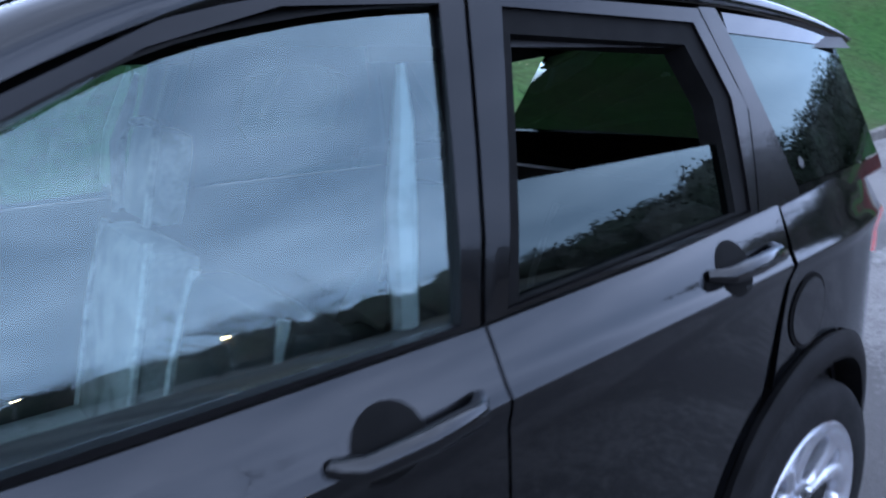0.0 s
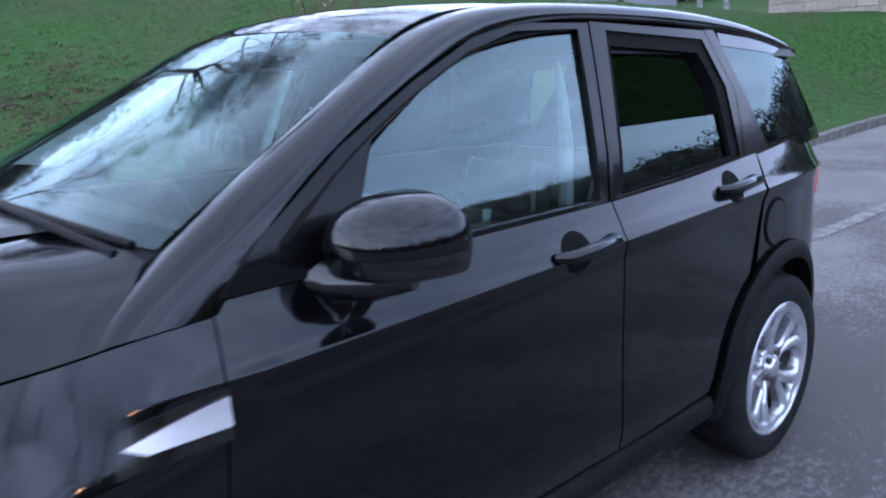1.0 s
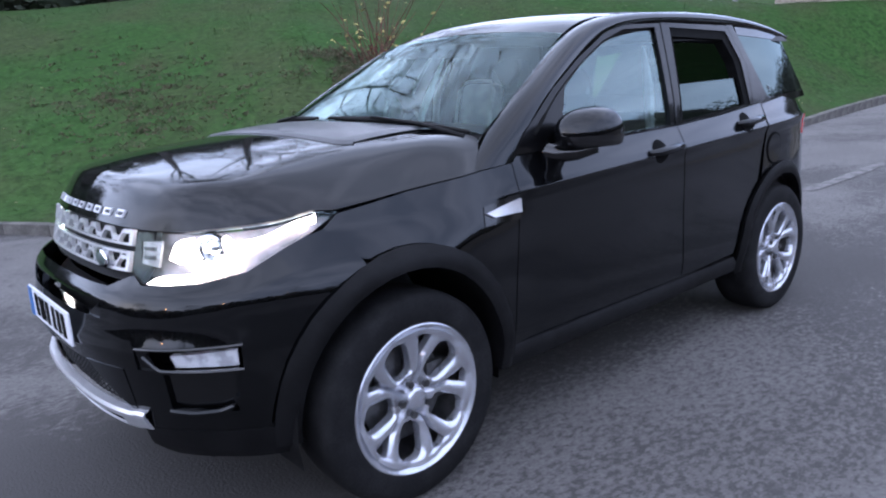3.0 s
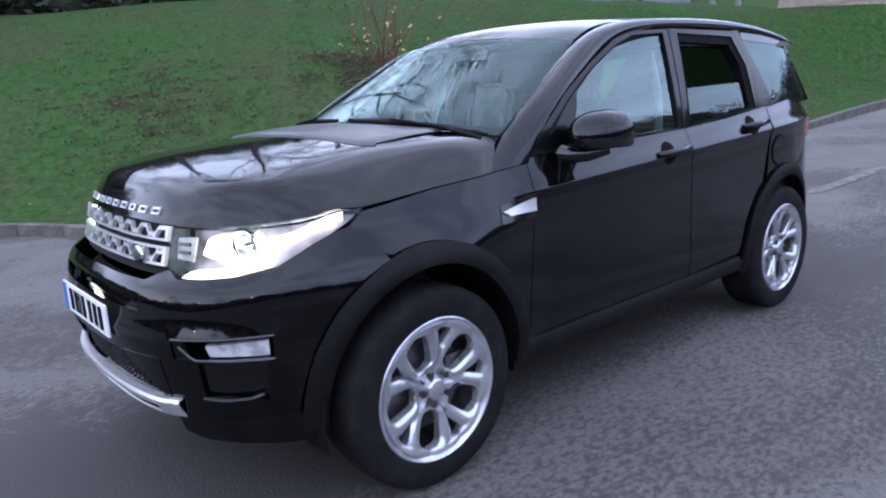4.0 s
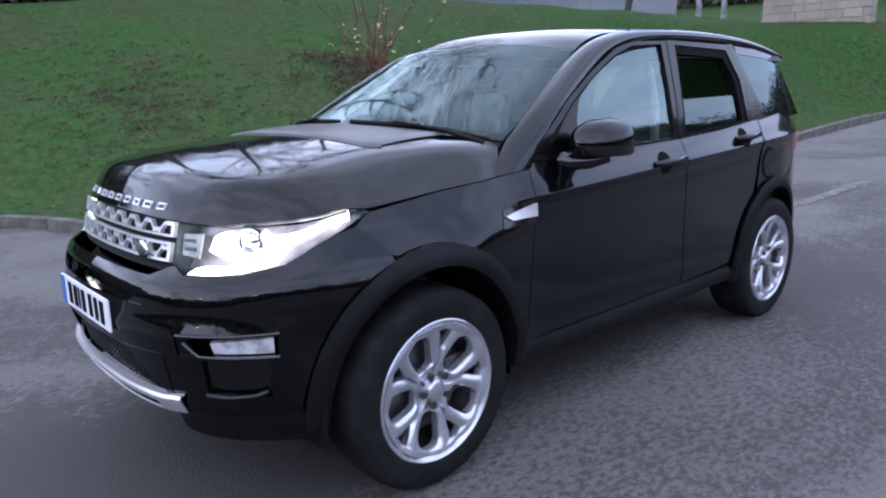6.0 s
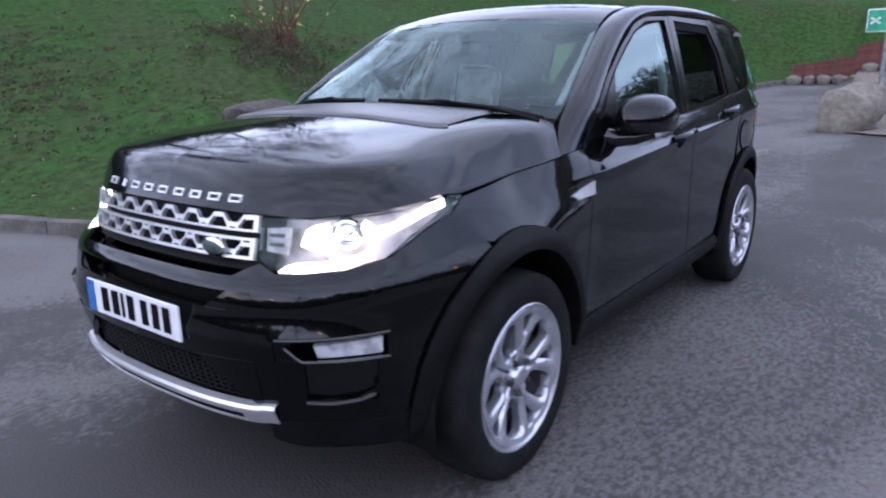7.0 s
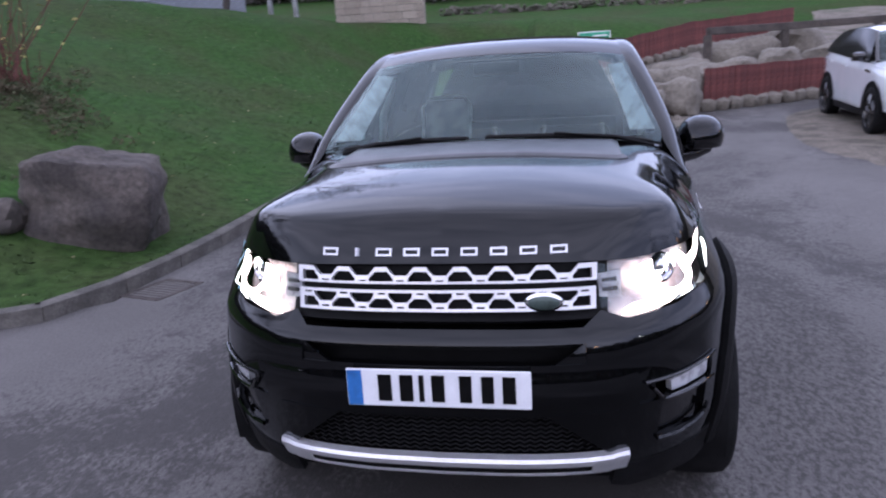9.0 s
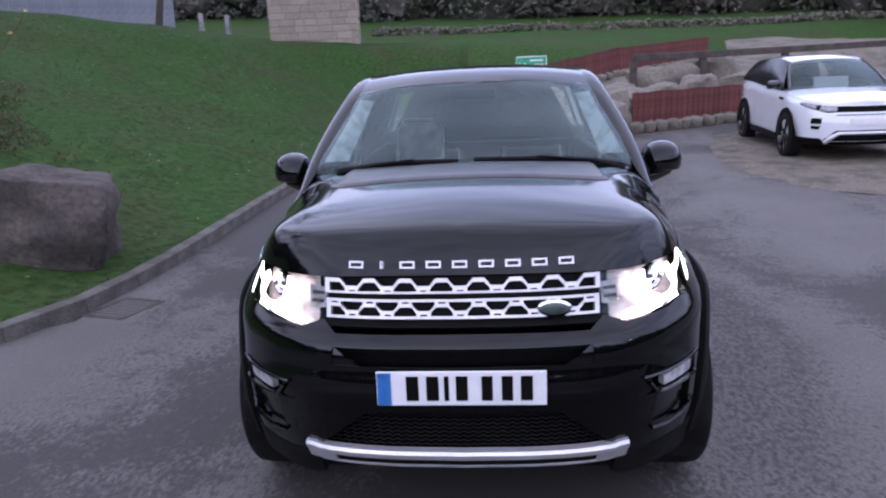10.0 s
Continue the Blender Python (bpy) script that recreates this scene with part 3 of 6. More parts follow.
    part("quarter_panel", patch(bottom, [sy(1.172, 1.186), sy(1.45, 1.212), sy(1.66, 1.222), sy(1.86, 1.222)], 36, 14, side, crease_row=True), PAINT, car)
    # arch trims
    for name, outer, inner, yc in (("front", AF_OUT, AF_IN, FRONT_AXLE), ("rear", AR_OUT, AR_IN, REAR_AXLE)):
        rows = []
        for k in range(4):
            row = []
            for (y0, z0), (y1, z1) in zip(outer, inner):
                u = k / 3
                y, z = y0 + (y1 - y0) * u, z0 + (z1 - z0) * u
                p = skin(s_of_y(y), max(z, .25), side)
                p.x += side * (.016 + .014 * math.sin(u * math.pi * .8))
                row.append(p)
            rows.append(row)
        rows.append([Vector((p.x - side * .07, p.y, p.z)) for p in rows[-1]])
        part("wheel_arch_trim", flange(grid_mesh(rows), .02), PLASTIC, car, "matt black wheel arch trim")
        # liner
        rows = [[Vector((side * x, yc + .43 * math.cos(radians(a)), HUB_Z + .45 * math.sin(radians(a)))) for a in range(-10, 195, 12)] for x in (.86, .45)]
        part("wheel_arch_liner", grid_mesh(rows), PLASTIC, car)
    # sill
    a = [(.885, -.875), (.89, 0), (.885, .87)]
    rows = []
    for dx, z in ((-.05, .408), (-.008, .40), (.006, .37), (-.004, .325), (-.05, .30), (-.25, .29)):
        rows.append([Vector((side * (x + dx), y, z)) for x, y in along(a, 12)])
    part("sill", grid_mesh(rows), PLASTIC, car, "black plastic sill")
    # A pillar and roof rail
    low = [gh(y, z, side, .006).lerp(skin(s_of_y(y), z, side), ease((1.18 - z) / .08)) for y, z in along(FRAME_YZ, 46)]
    high = [Vector((x * side, y, z)) for x, y, z in along(GUTTER, 46)]
    rows = []
    for k in range(9):
        u = k / 8
        row = []
        for i, (p, q) in enumerate(zip(low, high)):
            w = math.sin(u * math.pi / 2)
            r = Vector((p.x + (q.x - p.x) * (1 - math.cos(u * math.pi / 2)), p.y + (q.y - p.y) * w, p.z + (q.z - p.z) * w))
            b = .012 * math.sin(u * math.pi) * ease(i / 9)
            row.append(r + Vector((side * b, -b * .8 if i < 24 else 0, b * .5)))
        rows.append(row)
    for _ in range(6):
        for row in rows:
            row[1:-1] = [(a + b * 2 + c) / 4 for a, b, c in zip(row, row[1:], row[2:])]
    part("roof_rail", flange(grid_mesh(rows), .015, (0, .4, 1.2)), PAINT, car)
    # filler strip added behind the rail to block light through its gaps
    inner = [[p.lerp(q, u) + Vector((-side * .020, .012, -.014)) for p, q in zip(low, high)] for u in (-.35, 0, .5, 1)]
    part("pillar_filler", grid_mesh(inner), INK, car, "black filler strip")


for side in (1, -1):
    side_parts(side)

# bonnet
edge = [(0, 1.006), (.25, 1.005), (.46, 1.000), (.60, .994), (.735, .993), (.937, 1.005), (1.05, 1.009), (1.18, 1.025), (1.258, 1.019), sy(-1.26, 1.045), sy(-.965, 1.073)]


def bonnet_top(x, y):
    """Flat middle between two long creases, sloping shoulders outside them."""
    z = float(np.interp(y, BON_Y, BON_Z))
    x = abs(x)
    xc = .57
    rear = ease((y + 1.55) / .55)
    z -= (.036 - .008 * rear) * (x / .55) ** 2
    z -= (.10 - .04 * rear) * soft(x - xc, .04)
    return z


bz = dense([(-2.16, 1.03), (-2.07, 1.082), (-2.03, 1.108), (-1.97, 1.135), (-1.88, 1.160), (-1.79, 1.179), (-1.69, 1.194), (-1.5, 1.212), (-1.3, 1.226), (-1.1, 1.237), (-.9, 1.244)], 10)
BON_Y, BON_Z = bz[:, 0], bz[:, 1]


BON_EDGE = [(s, z0, skin(s, z0)) for s, z0 in along(edge, 120)]
BON_EDGE.append((9, 1.078, skin(s_of_y(-.80), 1.083)))
EDGE_XY = np.array([p[2].xy[:] for p in BON_EDGE])


def bonnet_z(x, y):
    """Height of the bonnet: its top, rolled down to the edge."""
    a, b = EDGE_XY[:-1], EDGE_XY[1:]
    d = b - a
    p = np.array((abs(x), y)) - a
    u = np.clip((p * d).sum(1) / (d * d).sum(1), 0, 1)
    q = p - d * u[:, None]
    k = int(np.argmin((q * q).sum(1)))
    far = math.hypot(*q[k])
    z0 = BON_EDGE[k][1] + (BON_EDGE[k + 1][1] - BON_EDGE[k][1]) * u[k]
    sd = ease((BON_EDGE[k][0] - .9) / .5)
    w = 1 - (1 - min(1, far / (.105 - .04 * ease((BON_EDGE[k][0] - .45) / .2) + .15 * sd * (1 - .60 * ease((y + 1.60) / .70))))) ** (2.1 - .70 * sd)
    return z0 + (max(bonnet_top(x, y), z0) - z0) * w


def bonnet_half():
    e = along(edge, 80)
    smax = e[-1][0]
    rows = []
    for s, z0 in e:
        b = skin(s, z0)
        xr = .742 * (s / smax) ** .85
        yr = -1.075 + .205 * (xr / .742) ** 2
        row = []
        for k in range(61):
            t = (k / 60) ** 1.4
            x, y = b.x + (xr - b.x) * t, b.y + (yr - b.y) * t
            row.append(Vector((x, y, bonnet_z(x, y) if k else z0)))
        rows.append(row)
    return rows


left = bonnet_half()
for _ in range(6):
    for i in range(1, len(left) - 1):
        for k in range(2, 60):
            left[i][k].z = (left[i - 1][k].z + left[i + 1][k].z + left[i][k - 1].z + left[i][k + 1].z + 2 * left[i][k].z) / 6
# even out the shoulders beside the raised panel
for _ in range(50):
    for i in range(1, len(left) - 1):
        for k in range(2, 60):
            p = left[i][k]
            if p.x > .45 and p.y > -1.65:
                mean = (left[i - 1][k].z + left[i + 1][k].z + left[i][k - 1].z + left[i][k + 1].z) / 4
                p.z += (mean - p.z) * .8 * ease((p.x - .45) / .12) * ease((p.y + 1.65) / .2)
rows = [[Vector((-p.x, p.y, p.z)) for p in row] for row in left[:0:-1]] + left
bonnet = part("bonnet", flange(grid_mesh(rows), .02, (0, -1.2, .7)), PAINT, car, "glossy black bonnet mirroring bare branches")
# satin cover of the raised panel before the windscreen, with a chamfered front edge
def panel_outline(u, inset_):
    """Half width and front line of the cover, drawn in by inset_."""
    x = u * (.575 - inset_)
    return x, -1.375 + inset_ + .030 * u * u + .04 * max(0, abs(u) - .90) ** 2 / .01


rows = []
for inset_, lift, v in ((0, -.004, 0), (0, .002, 0), (.016, .010, 0), (.020, .011, 0), (.020, .013, .25), (.020, .014, .5), (.020, .014, .75), (.020, .012, 1)):
    row = []
    for u in np.linspace(-1, 1, 49):
        x, y0 = panel_outline(u, inset_)
        y = y0 + (-1.085 + .205 * (x / .742) ** 2 - y0) * v
        row.append(Vector((x, y, bonnet_z(x, y) + lift)))
    rows.append(row)
for row in rows[3:]:
    for v, k in ((row[0], 1), (row[-1], -2)):
        v.z -= .009
part("bonnet_panel", grid_mesh(rows), SATIN, bonnet, "satin dark grey cover panel")

# windscreen, roof
g = along(GUTTER, 60)
first, last = int(np.argmin(np.abs(g[:, 2] - 1.19))), int(np.argmin(np.abs(g[:, 1] + .235)))
ws = []
for x, y, z in g[first:last + 1]:
    u = (z - 1.16) / .42
    bow = .15 - .05 * u
    ws.append([Vector((x * math.sin(a) / math.sin(1.15), y - bow * (math.cos(a) - math.cos(1.15)) / (1 - math.cos(1.15)), z + .035 * (math.cos(a) - math.cos(1.15)) / (1 - math.cos(1.15)))) for a in np.linspace(-1.15, 1.15, 25)])
pane = part("windscreen", flange(grid_mesh(ws), .006, (0, .3, 1.1)), SCREEN, car, "clear windscreen reflecting sky and branches")
pane.visible_shadow = False
nrow = len(ws)
for sg, a_, b_ in ((-1, 0, 1), (1, 24, 23)):
    # the pillar's inner face runs back into the cabin from the edge of the glass
    rows = []
    for i in range(2, nrow - 1):
        p = ws[i][a_].lerp(ws[i][b_], .45) + Vector((0, .010, -.012))
        u = i / nrow
        rows.append([p + Vector((-sg * .100 * k, .125 * k, -.012 * k)) * (1 - .40 * u) for k in (0, .3, .65, 1)])
    part("screen_pillar_trim", grid_mesh(rows), PALE_TRIM, car, "pale inner pillar trim")
    rows = [[ws[i][a_] + Vector((0, .008, -.006)), ws[i][a_].lerp(ws[i][b_], .32) + Vector((0, .008, -.006))] for i in range(nrow)]
    part("screen_border", grid_mesh(rows), INK, car, "black glass border")
rows = [[p + Vector((0, .008, -.006)) for p in ws[i]] for i in (0, 1)]
part("screen_border", grid_mesh(rows), INK, car, "black glass border")
# cowl between bonnet and screen
rows = [[Vector((p.x, -1.085 + .205 * (p.x / .742) ** 2, p.z + dz)) for p in ws[0]] for dz in (-.03,)] + [[p + Vector((0, -.012, -.012)) for p in ws[0]], [p + Vector((0, .03, .006)) for p in ws[0]]]
part("cowl", grid_mesh(rows), PLASTIC, car, "black plastic cowl")
roof = []
for x, y, z in g[last:]:
    lead = .10 * ease((.25 - y) / .5)
    roof.append([Vector((x * k, y - lead * (1 - k * k), z + .038 * (1 - abs(k) ** 2.4))) for k in np.linspace(-1, 1, 25)])
part("roof", flange(grid_mesh(roof), .02, (0, .6, 1.0)), PAINT, car)

# rear end: tailgate glass, tailgate and bumper
end = roof[-1]
rows = []
for k in range(9):
    u = k / 8
    rows.append([Vector((p.x * (1 + .30 * u), p.y - .09 * u + .17 * u * (1 - (p.x / .6) ** 2) + .005, p.z + (1.22 - p.z) * u - .01)) for p in end])
part("rear_window", grid_mesh(rows), TINT, car, "dark rear window")
for side in (1, -1):
    part("tailgate_half", patch([sy(1.865, .62), (ARC[-1], .62)], [sy(1.865, 1.235), (ARC[-1], 1.23)], 14, 12, side), PAINT, car)
    part("rear_bumper", patch([s for s in (sy(1.80, .32), (ARC[-1], .32))], [sy(1.78, .595), (ARC[-1], .61)], 20, 8, side), PAINT, car)
    part("tail_light", patch([sy(1.74, .985), sy(1.98, .96)], [sy(1.78, 1.10), sy(2.0, 1.10)], 8, 5, side, .01, -.008), RED_LENS, car, "red tail light")
    part("tail_glow", patch([sy(1.86, 1.02), sy(1.90, 1.02)], [sy(1.86, 1.08), sy(1.90, 1.08)], 3, 3, side, .004, -.013), LAMP_RED, car, "lit red tail lamp")

# front bumper with its openings
S_CUT = [0, .1, .2, .3, .36, .42, .50, .54, .576, .62, .663, .706, .75, .8, .85, .88, .908, .95]
Z_CUT = [.405, .44, .47, .51, .55, .595, .607, .64, .672, .71, .745, .775, .80]


def bumper_half(side, sink=0.0):
    rows = []
    cols = S_CUT + [.25, .5, .75, 1.0]
    rows = []
    for i in range(len(Z_CUT) + 4):
        row = []
        for j, c in enumerate(cols):
            if i < len(Z_CUT):
                z = Z_CUT[i]
                s = c if j < len(S_CUT) else .95 + (front_end(z) - .95) * c
            else:
                f = (i - len(Z_CUT) + 1) / 4
                s = c if j < len(S_CUT) else .95 + (front_end(.80 + .165 * f) - .95) * c
                top = bumper_top(s) if s < 1.196 or j < len(cols) - 1 else .974
                z = .80 + (top - .80) * f if j < len(cols) - 1 else .80 + .168 * f
            p = skin(s, z, side)
            row.append(p)
        rows.append(row)

    def hole(i, j):
        if i >= len(Z_CUT) - 1 or j >= len(S_CUT) - 1:
            return False
        z, s = (Z_CUT[i] + Z_CUT[i + 1]) / 2, (S_CUT[j] + S_CUT[j + 1]) / 2
        return (s < .50 and z < .595) or (s < .42 and z > .745) or (.576 < s < .908 and .607 < z < .672) or (.663 < s < .88 and .47 < z < .595)
    return flange(grid_mesh(rows, skip=hole), .045, (0, -1.2, .6))


bumper = part("front_bumper", join(bumper_half(1), bumper_half(-1)), PAINT, car)
for side in (1, -1):
    part("bumper_backing", patch([(0, .33), (.5, .33), (1.0, .36)], [(0, .85), (.5, .85), (1.0, .85)], 20, 10, side, 0, .09), INK, bumper, "matt black inner panel")
    part("valance", patch([(.52, .33), (.60, .30), (1.02, .30)], [(.52, .402), (.60, .402), (1.03, .402)], 16, 4, side, .02, -.004), PLASTIC, bumper, "matt black lower valance")
    # fog lamp with its trim, in the recess
    part("fog_lamp", patch([(.705, .614), (.895, .613)], [(.695, .650), (.895, .664)], 12, 4, side, .02, .010), LAMP_CLEAR, bumper, "bright fog lamp")
    def lip(line, r):
        return tube([skin(s, z, side) + Vector((.004 * side, -.004, 0)) for s, z in along(line, 14)], r, 6)
    part("fog_trim", lip([(.585, .676), (.75, .677), (.915, .681)], .005), GLOSS_BLACK, bumper, "gloss black lip")
    part("fog_trim", lip([(.610, .655), (.655, .610), (.78, .606), (.912, .606)], .006), GLOSS_BLACK, bumper, "gloss black lip")
    part("fog_trim", patch([(.575, .606), (.640, .606)], [(.575, .673), (.625, .673)], 4, 4, side, .01, .006), PAINT, bumper)
    part("pocket", patch([(.655, .465), (.885, .480)], [(.655, .599), (.885, .599)], 10, 5, side, .01, .014), GLOSS_BLACK, bumper, "gloss black panel")
    part("pocket_lip", lip([(.66, .474), (.74, .468), (.83, .476), (.872, .492), (.884, .525)], .008), PAINT, bumper)
    part("intake_end", patch([(.33, .744), (.428, .742)], [(.422, .803), (.428, .803)], 6, 5, side, .012, .006), PAINT, bumper)
    part("intake_corner", patch([(.30, .599), (.514, .440)], [(.40, .603), (.514, .603)], 8, 6, side, .004, -.002), PAINT, bumper)
    # headlight
    lamp = part("headlight", patch(HL_LOW, HL_TOP, 36, 8, side, .03, .06), LAMP_BOWL, car, "headlight housing, lit")
    lens = part("lens", patch(HL_LOW, HL_TOP, 36, 8, side, .02, -.002), LENS, lamp, "clear lens")
    lens.visible_shadow = False
    part("glow", patch([(.575, .855), (.66, .854), (.80, .862), (.90, .878)], [(.60, .866), (.70, .872), (.82, .880), (.90, .900)], 24, 4, side, .004, .012), LAMP, lamp, "glowing daylight strip")
    # C-shaped strip round the projector, then the brow that runs out to the tip
    rows = []
    for r in (.060, .067, .074, .081):
        rows.append([skin(.82 + 1.25 * r * math.cos(radians(a)), min(.985, max(.860, .934 + .82 * r * math.sin(radians(a)))), side) - Vector((.35 * side, -.9, 0)) * .012 for a in range(205, 415, 10)])
    part("glow", flange(grid_mesh(rows), .004, (0, -1.2, .9)), LAMP, lamp, "glowing daylight strip")
    part("glow", patch([(.895, .918), (.95, .940), (1.02, .955), (1.08, .970), (1.13, .983), (1.19, .992)], [(.875, .965), (.95, .966), (1.02, .974), (1.08, .992), (1.13, 1.007), (1.195, 1.016)], 28, 5, side, .004, .014), LAMP, lamp, "glowing daylight strip")
    part("glow", patch([(.650, .915), (.70, .902), (.755, .905)], [(.675, .958), (.71, .972), (.765, .978)], 8, 4, side, .004, .020), LAMP, lamp, "glowing inner reflector")
    inner = part("inner_lamp", patch([(.512, .898), (.598, .890)], [(.512, .962), (.612, .966)], 5, 4, side, .01, .02), PALE_LENS, lamp, "pale ribbed inner lamp")
    for k in range(2):
        z = .912 + .026 * k
        part("rib", patch([(.525, z), (.585, z - .002)], [(.525, z + .010), (.585, z + .010)], 5, 2, side, .006, .014), DARK_METAL, inner, "dark rib")
    c = skin(.82, .938, side)
    n = Vector((.62 * side, -.78, 0)).normalized()
    bm = lathe([(0, .046), (.02, .044), (.022, .036), (.008, .034), (.016, .022), (.022, .002)], 24)
    bmesh.ops.transform(bm, matrix=Matrix.Translation(c - n * .05) @ n.to_track_quat("X", "Z").to_matrix().to_4x4(), verts=bm.verts)
    part("projector", bm, CHROME, lamp, "round projector lamp")
    bm = lathe([(.010, .030), (.018, .016), (.020, .001)], 20)
    bmesh.ops.transform(bm, matrix=Matrix.Translation(c - n * .052) @ n.to_track_quat("X", "Z").to_matrix().to_4x4(), verts=bm.verts)
    part("bulb", bm, LAMP, lamp, "dazzling projector bulb")
# skid plate: a silver band with a long dark slot over its thin lower lip
def skid(a, z, o):
    p = skin(abs(a), z, 1 if a >= 0 else -1)
    return p + Vector((p.x * .5, -1, 0)).normalized() * o


cols = np.linspace(-.56, .56, 57)
levels = [(.460, -.012), (.456, .014), (.445, .021), (.432, .020), (.426, .017), (.396, .010), (.390, .008), (.384, -.01)]
rows = [[skid(a, z + (.004 if abs(a) > .5 else 0), o) for a in cols] for z, o in levels]
part("skid_plate", flange(grid_mesh(rows, skip=lambda i, j: i == 4 and 5 < j < 50), .006, (0, -1.2, .6)), TRIM_SILVER, bumper, "satin silver skid plate")
part("skid_slot", grid_mesh([[skid(a, z, o) for a in np.linspace(-.47, .47, 25)] for z, o in ((.428, .008), (.420, .004), (.394, .002))]), INK, bumper, "black slot")


# honeycomb mesh in the lower intake
bm = bmesh.new()
cells = []
for r in range(9):
    z = .462 + r * .016
    cells.append(tube([nose_point for nose_point in [skin(abs(x), z, 1 if x >= 0 else -1) + Vector((0, .030, .004 * (-1) ** k)) for k, x in enumerate(np.linspace(-.47, .47, 61))]], .0035, 4, False))
part("intake_mesh", join(*cells), PLASTIC, bumper, "black honeycomb mesh")


# grille: black frame, two silver bars pierced by trapezoid holes
def nose(x, z, off=0.0):
    p = skin(s_of_x(abs(x)), z, 1)
    # way along the outline whose skin lies at that x
    for _ in range(3):
        p = skin(s_of_x(abs(x)) + (abs(x) - p.x) * 1.0 + 0, z, 1) if abs(abs(x) - p.x) > .002 else p
    return Vector((x, p.y - off, z))


def grille_bar(z0, z1, half, open_top=False):
    """A silver bar: a zigzag web between dark half hexagons above and below, short slits behind its knees."""
    n, m = 300, 22
    xs, zs = np.linspace(-half, half, n + 1), np.linspace(z0, z1, m + 1)
    rows = [[nose(x, z, .006) for x in xs] for z in zs]
    lo, hi, web = (.36, .86, .12) if open_top else (.32, .68, .085)

    def hole(i, j):
        x = (xs[j] + xs[j + 1]) / 2
        v = (i + .5) / m
        if abs(x) > half - .014 or v < .15:
            return False
        w = abs((x / .1165 + .5) % 1 - .5) * 2
        line = lo + (hi - lo) * min(1, max(0, (w - .32) / .36))
        if v > line:
            if open_top:
                return v > line + web
            return line + web < v < .87 and not .62 < w < .80
        return v < line - web and not .20 < w < .38
    return flange(grid_mesh(rows, skip=hole), .014, (0, -1.2, (z0 + z1) / 2))


grille = part("grille", flange(grid_mesh([[nose(x, z, -.045) for x in np.linspace(-.47, .47, 21)] for z in (.842, .9, .95, 1.004)]), .02, (0, -1.2, .9)), PLASTIC, car, "black radiator grille")
part("grille_bar", grille_bar(.951, .998, .440, True), TRIM_SILVER, grille, "silver bar with hexagon holes")
part("grille_bar", grille_bar(.874, .934, .436), TRIM_SILVER, grille, "silver bar with hexagon holes")
# oval emblem, plain
EMBLEM = material("emblem_green", (.07, .10, .09), .35, metal=.2, scale=20)
bm = bmesh.new()
bmesh.ops.create_uvsphere(bm, u_segments=24, v_segments=10, radius=1)
c = nose(.293, .900, .014)
for v in bm.verts:
    v.co = Vector((c.x + v.co.x * .054, c.y + v.co.y * .010, c.z + v.co.z * .029))
part("emblem", bm, CHROME, grille, "oval chrome badge")
bm = bmesh.new()
bmesh.ops.create_uvsphere(bm, u_segments=24, v_segments=10, radius=1)
for v in bm.verts:
    v.co = Vector((c.x + v.co.x * .046, c.y - .004 + v.co.y * .008, c.z + v.co.z * .022))
part("emblem_field", bm, EMBLEM, grille, "plain badge field")


# lettering on the bonnet
# raised name on the nose, as plain silver bars
def nose_at(x, z):
    """A place on the bonnet's nose at that width and height."""
    row = min(left, key=lambda r: abs(r[0].x - abs(x)))
    ys = np.interp(z, [p.z for p in row[:12]], [p.y for p in row[:12]])
    return Vector((x, float(ys), z))


for k in range(9):
    x = -.335 + k * .0838
    wide = .0045 if k == 1 else .024

    def loop(dx, dz, n=5):
        pts = [(-dx, -dz), (dx, -dz), (dx, dz), (-dx, dz)]
        return [nose_at(x + a[0] + (b[0] - a[0]) * t / n, 1.036 + a[1] + (b[1] - a[1]) * t / n) + Vector((0, -.005, .002)) for a, b in zip(pts, pts[1:] + pts[:1]) for t in range(n)]
    part("name_bar", flange(grid_mesh([loop(wide, .0105), loop(max(wide - .006, .001), .0055 if k != 1 else .008)], closed=True), .008, (x, -1.9, 1.0)), TRIM_SILVER, bonnet, "silver hollow bar")
# number plate with plain bars
plate = part("number_plate", box(bmesh.new(), (-.26, -2.203, .631), (.26, -2.195, .742), .003), PLATE_WHITE, car, "white front number plate", smooth=False)
part("plate_band", box(bmesh.new(), (-.257, -2.206, .634), (-.215, -2.203, .739)), PLATE_BLUE, plate, "blue band", smooth=False)
for x0, x1 in ((-.168, -.130), (-.106, -.068), (-.051, -.037), (-.015, .021), (.063, .097), (.124, .158), (.182, .218)):
    part("plate_bar", box(bmesh.new(), (x0, -2.206, .648), (x1, -2.203, .727)), INK, plate, smooth=False)


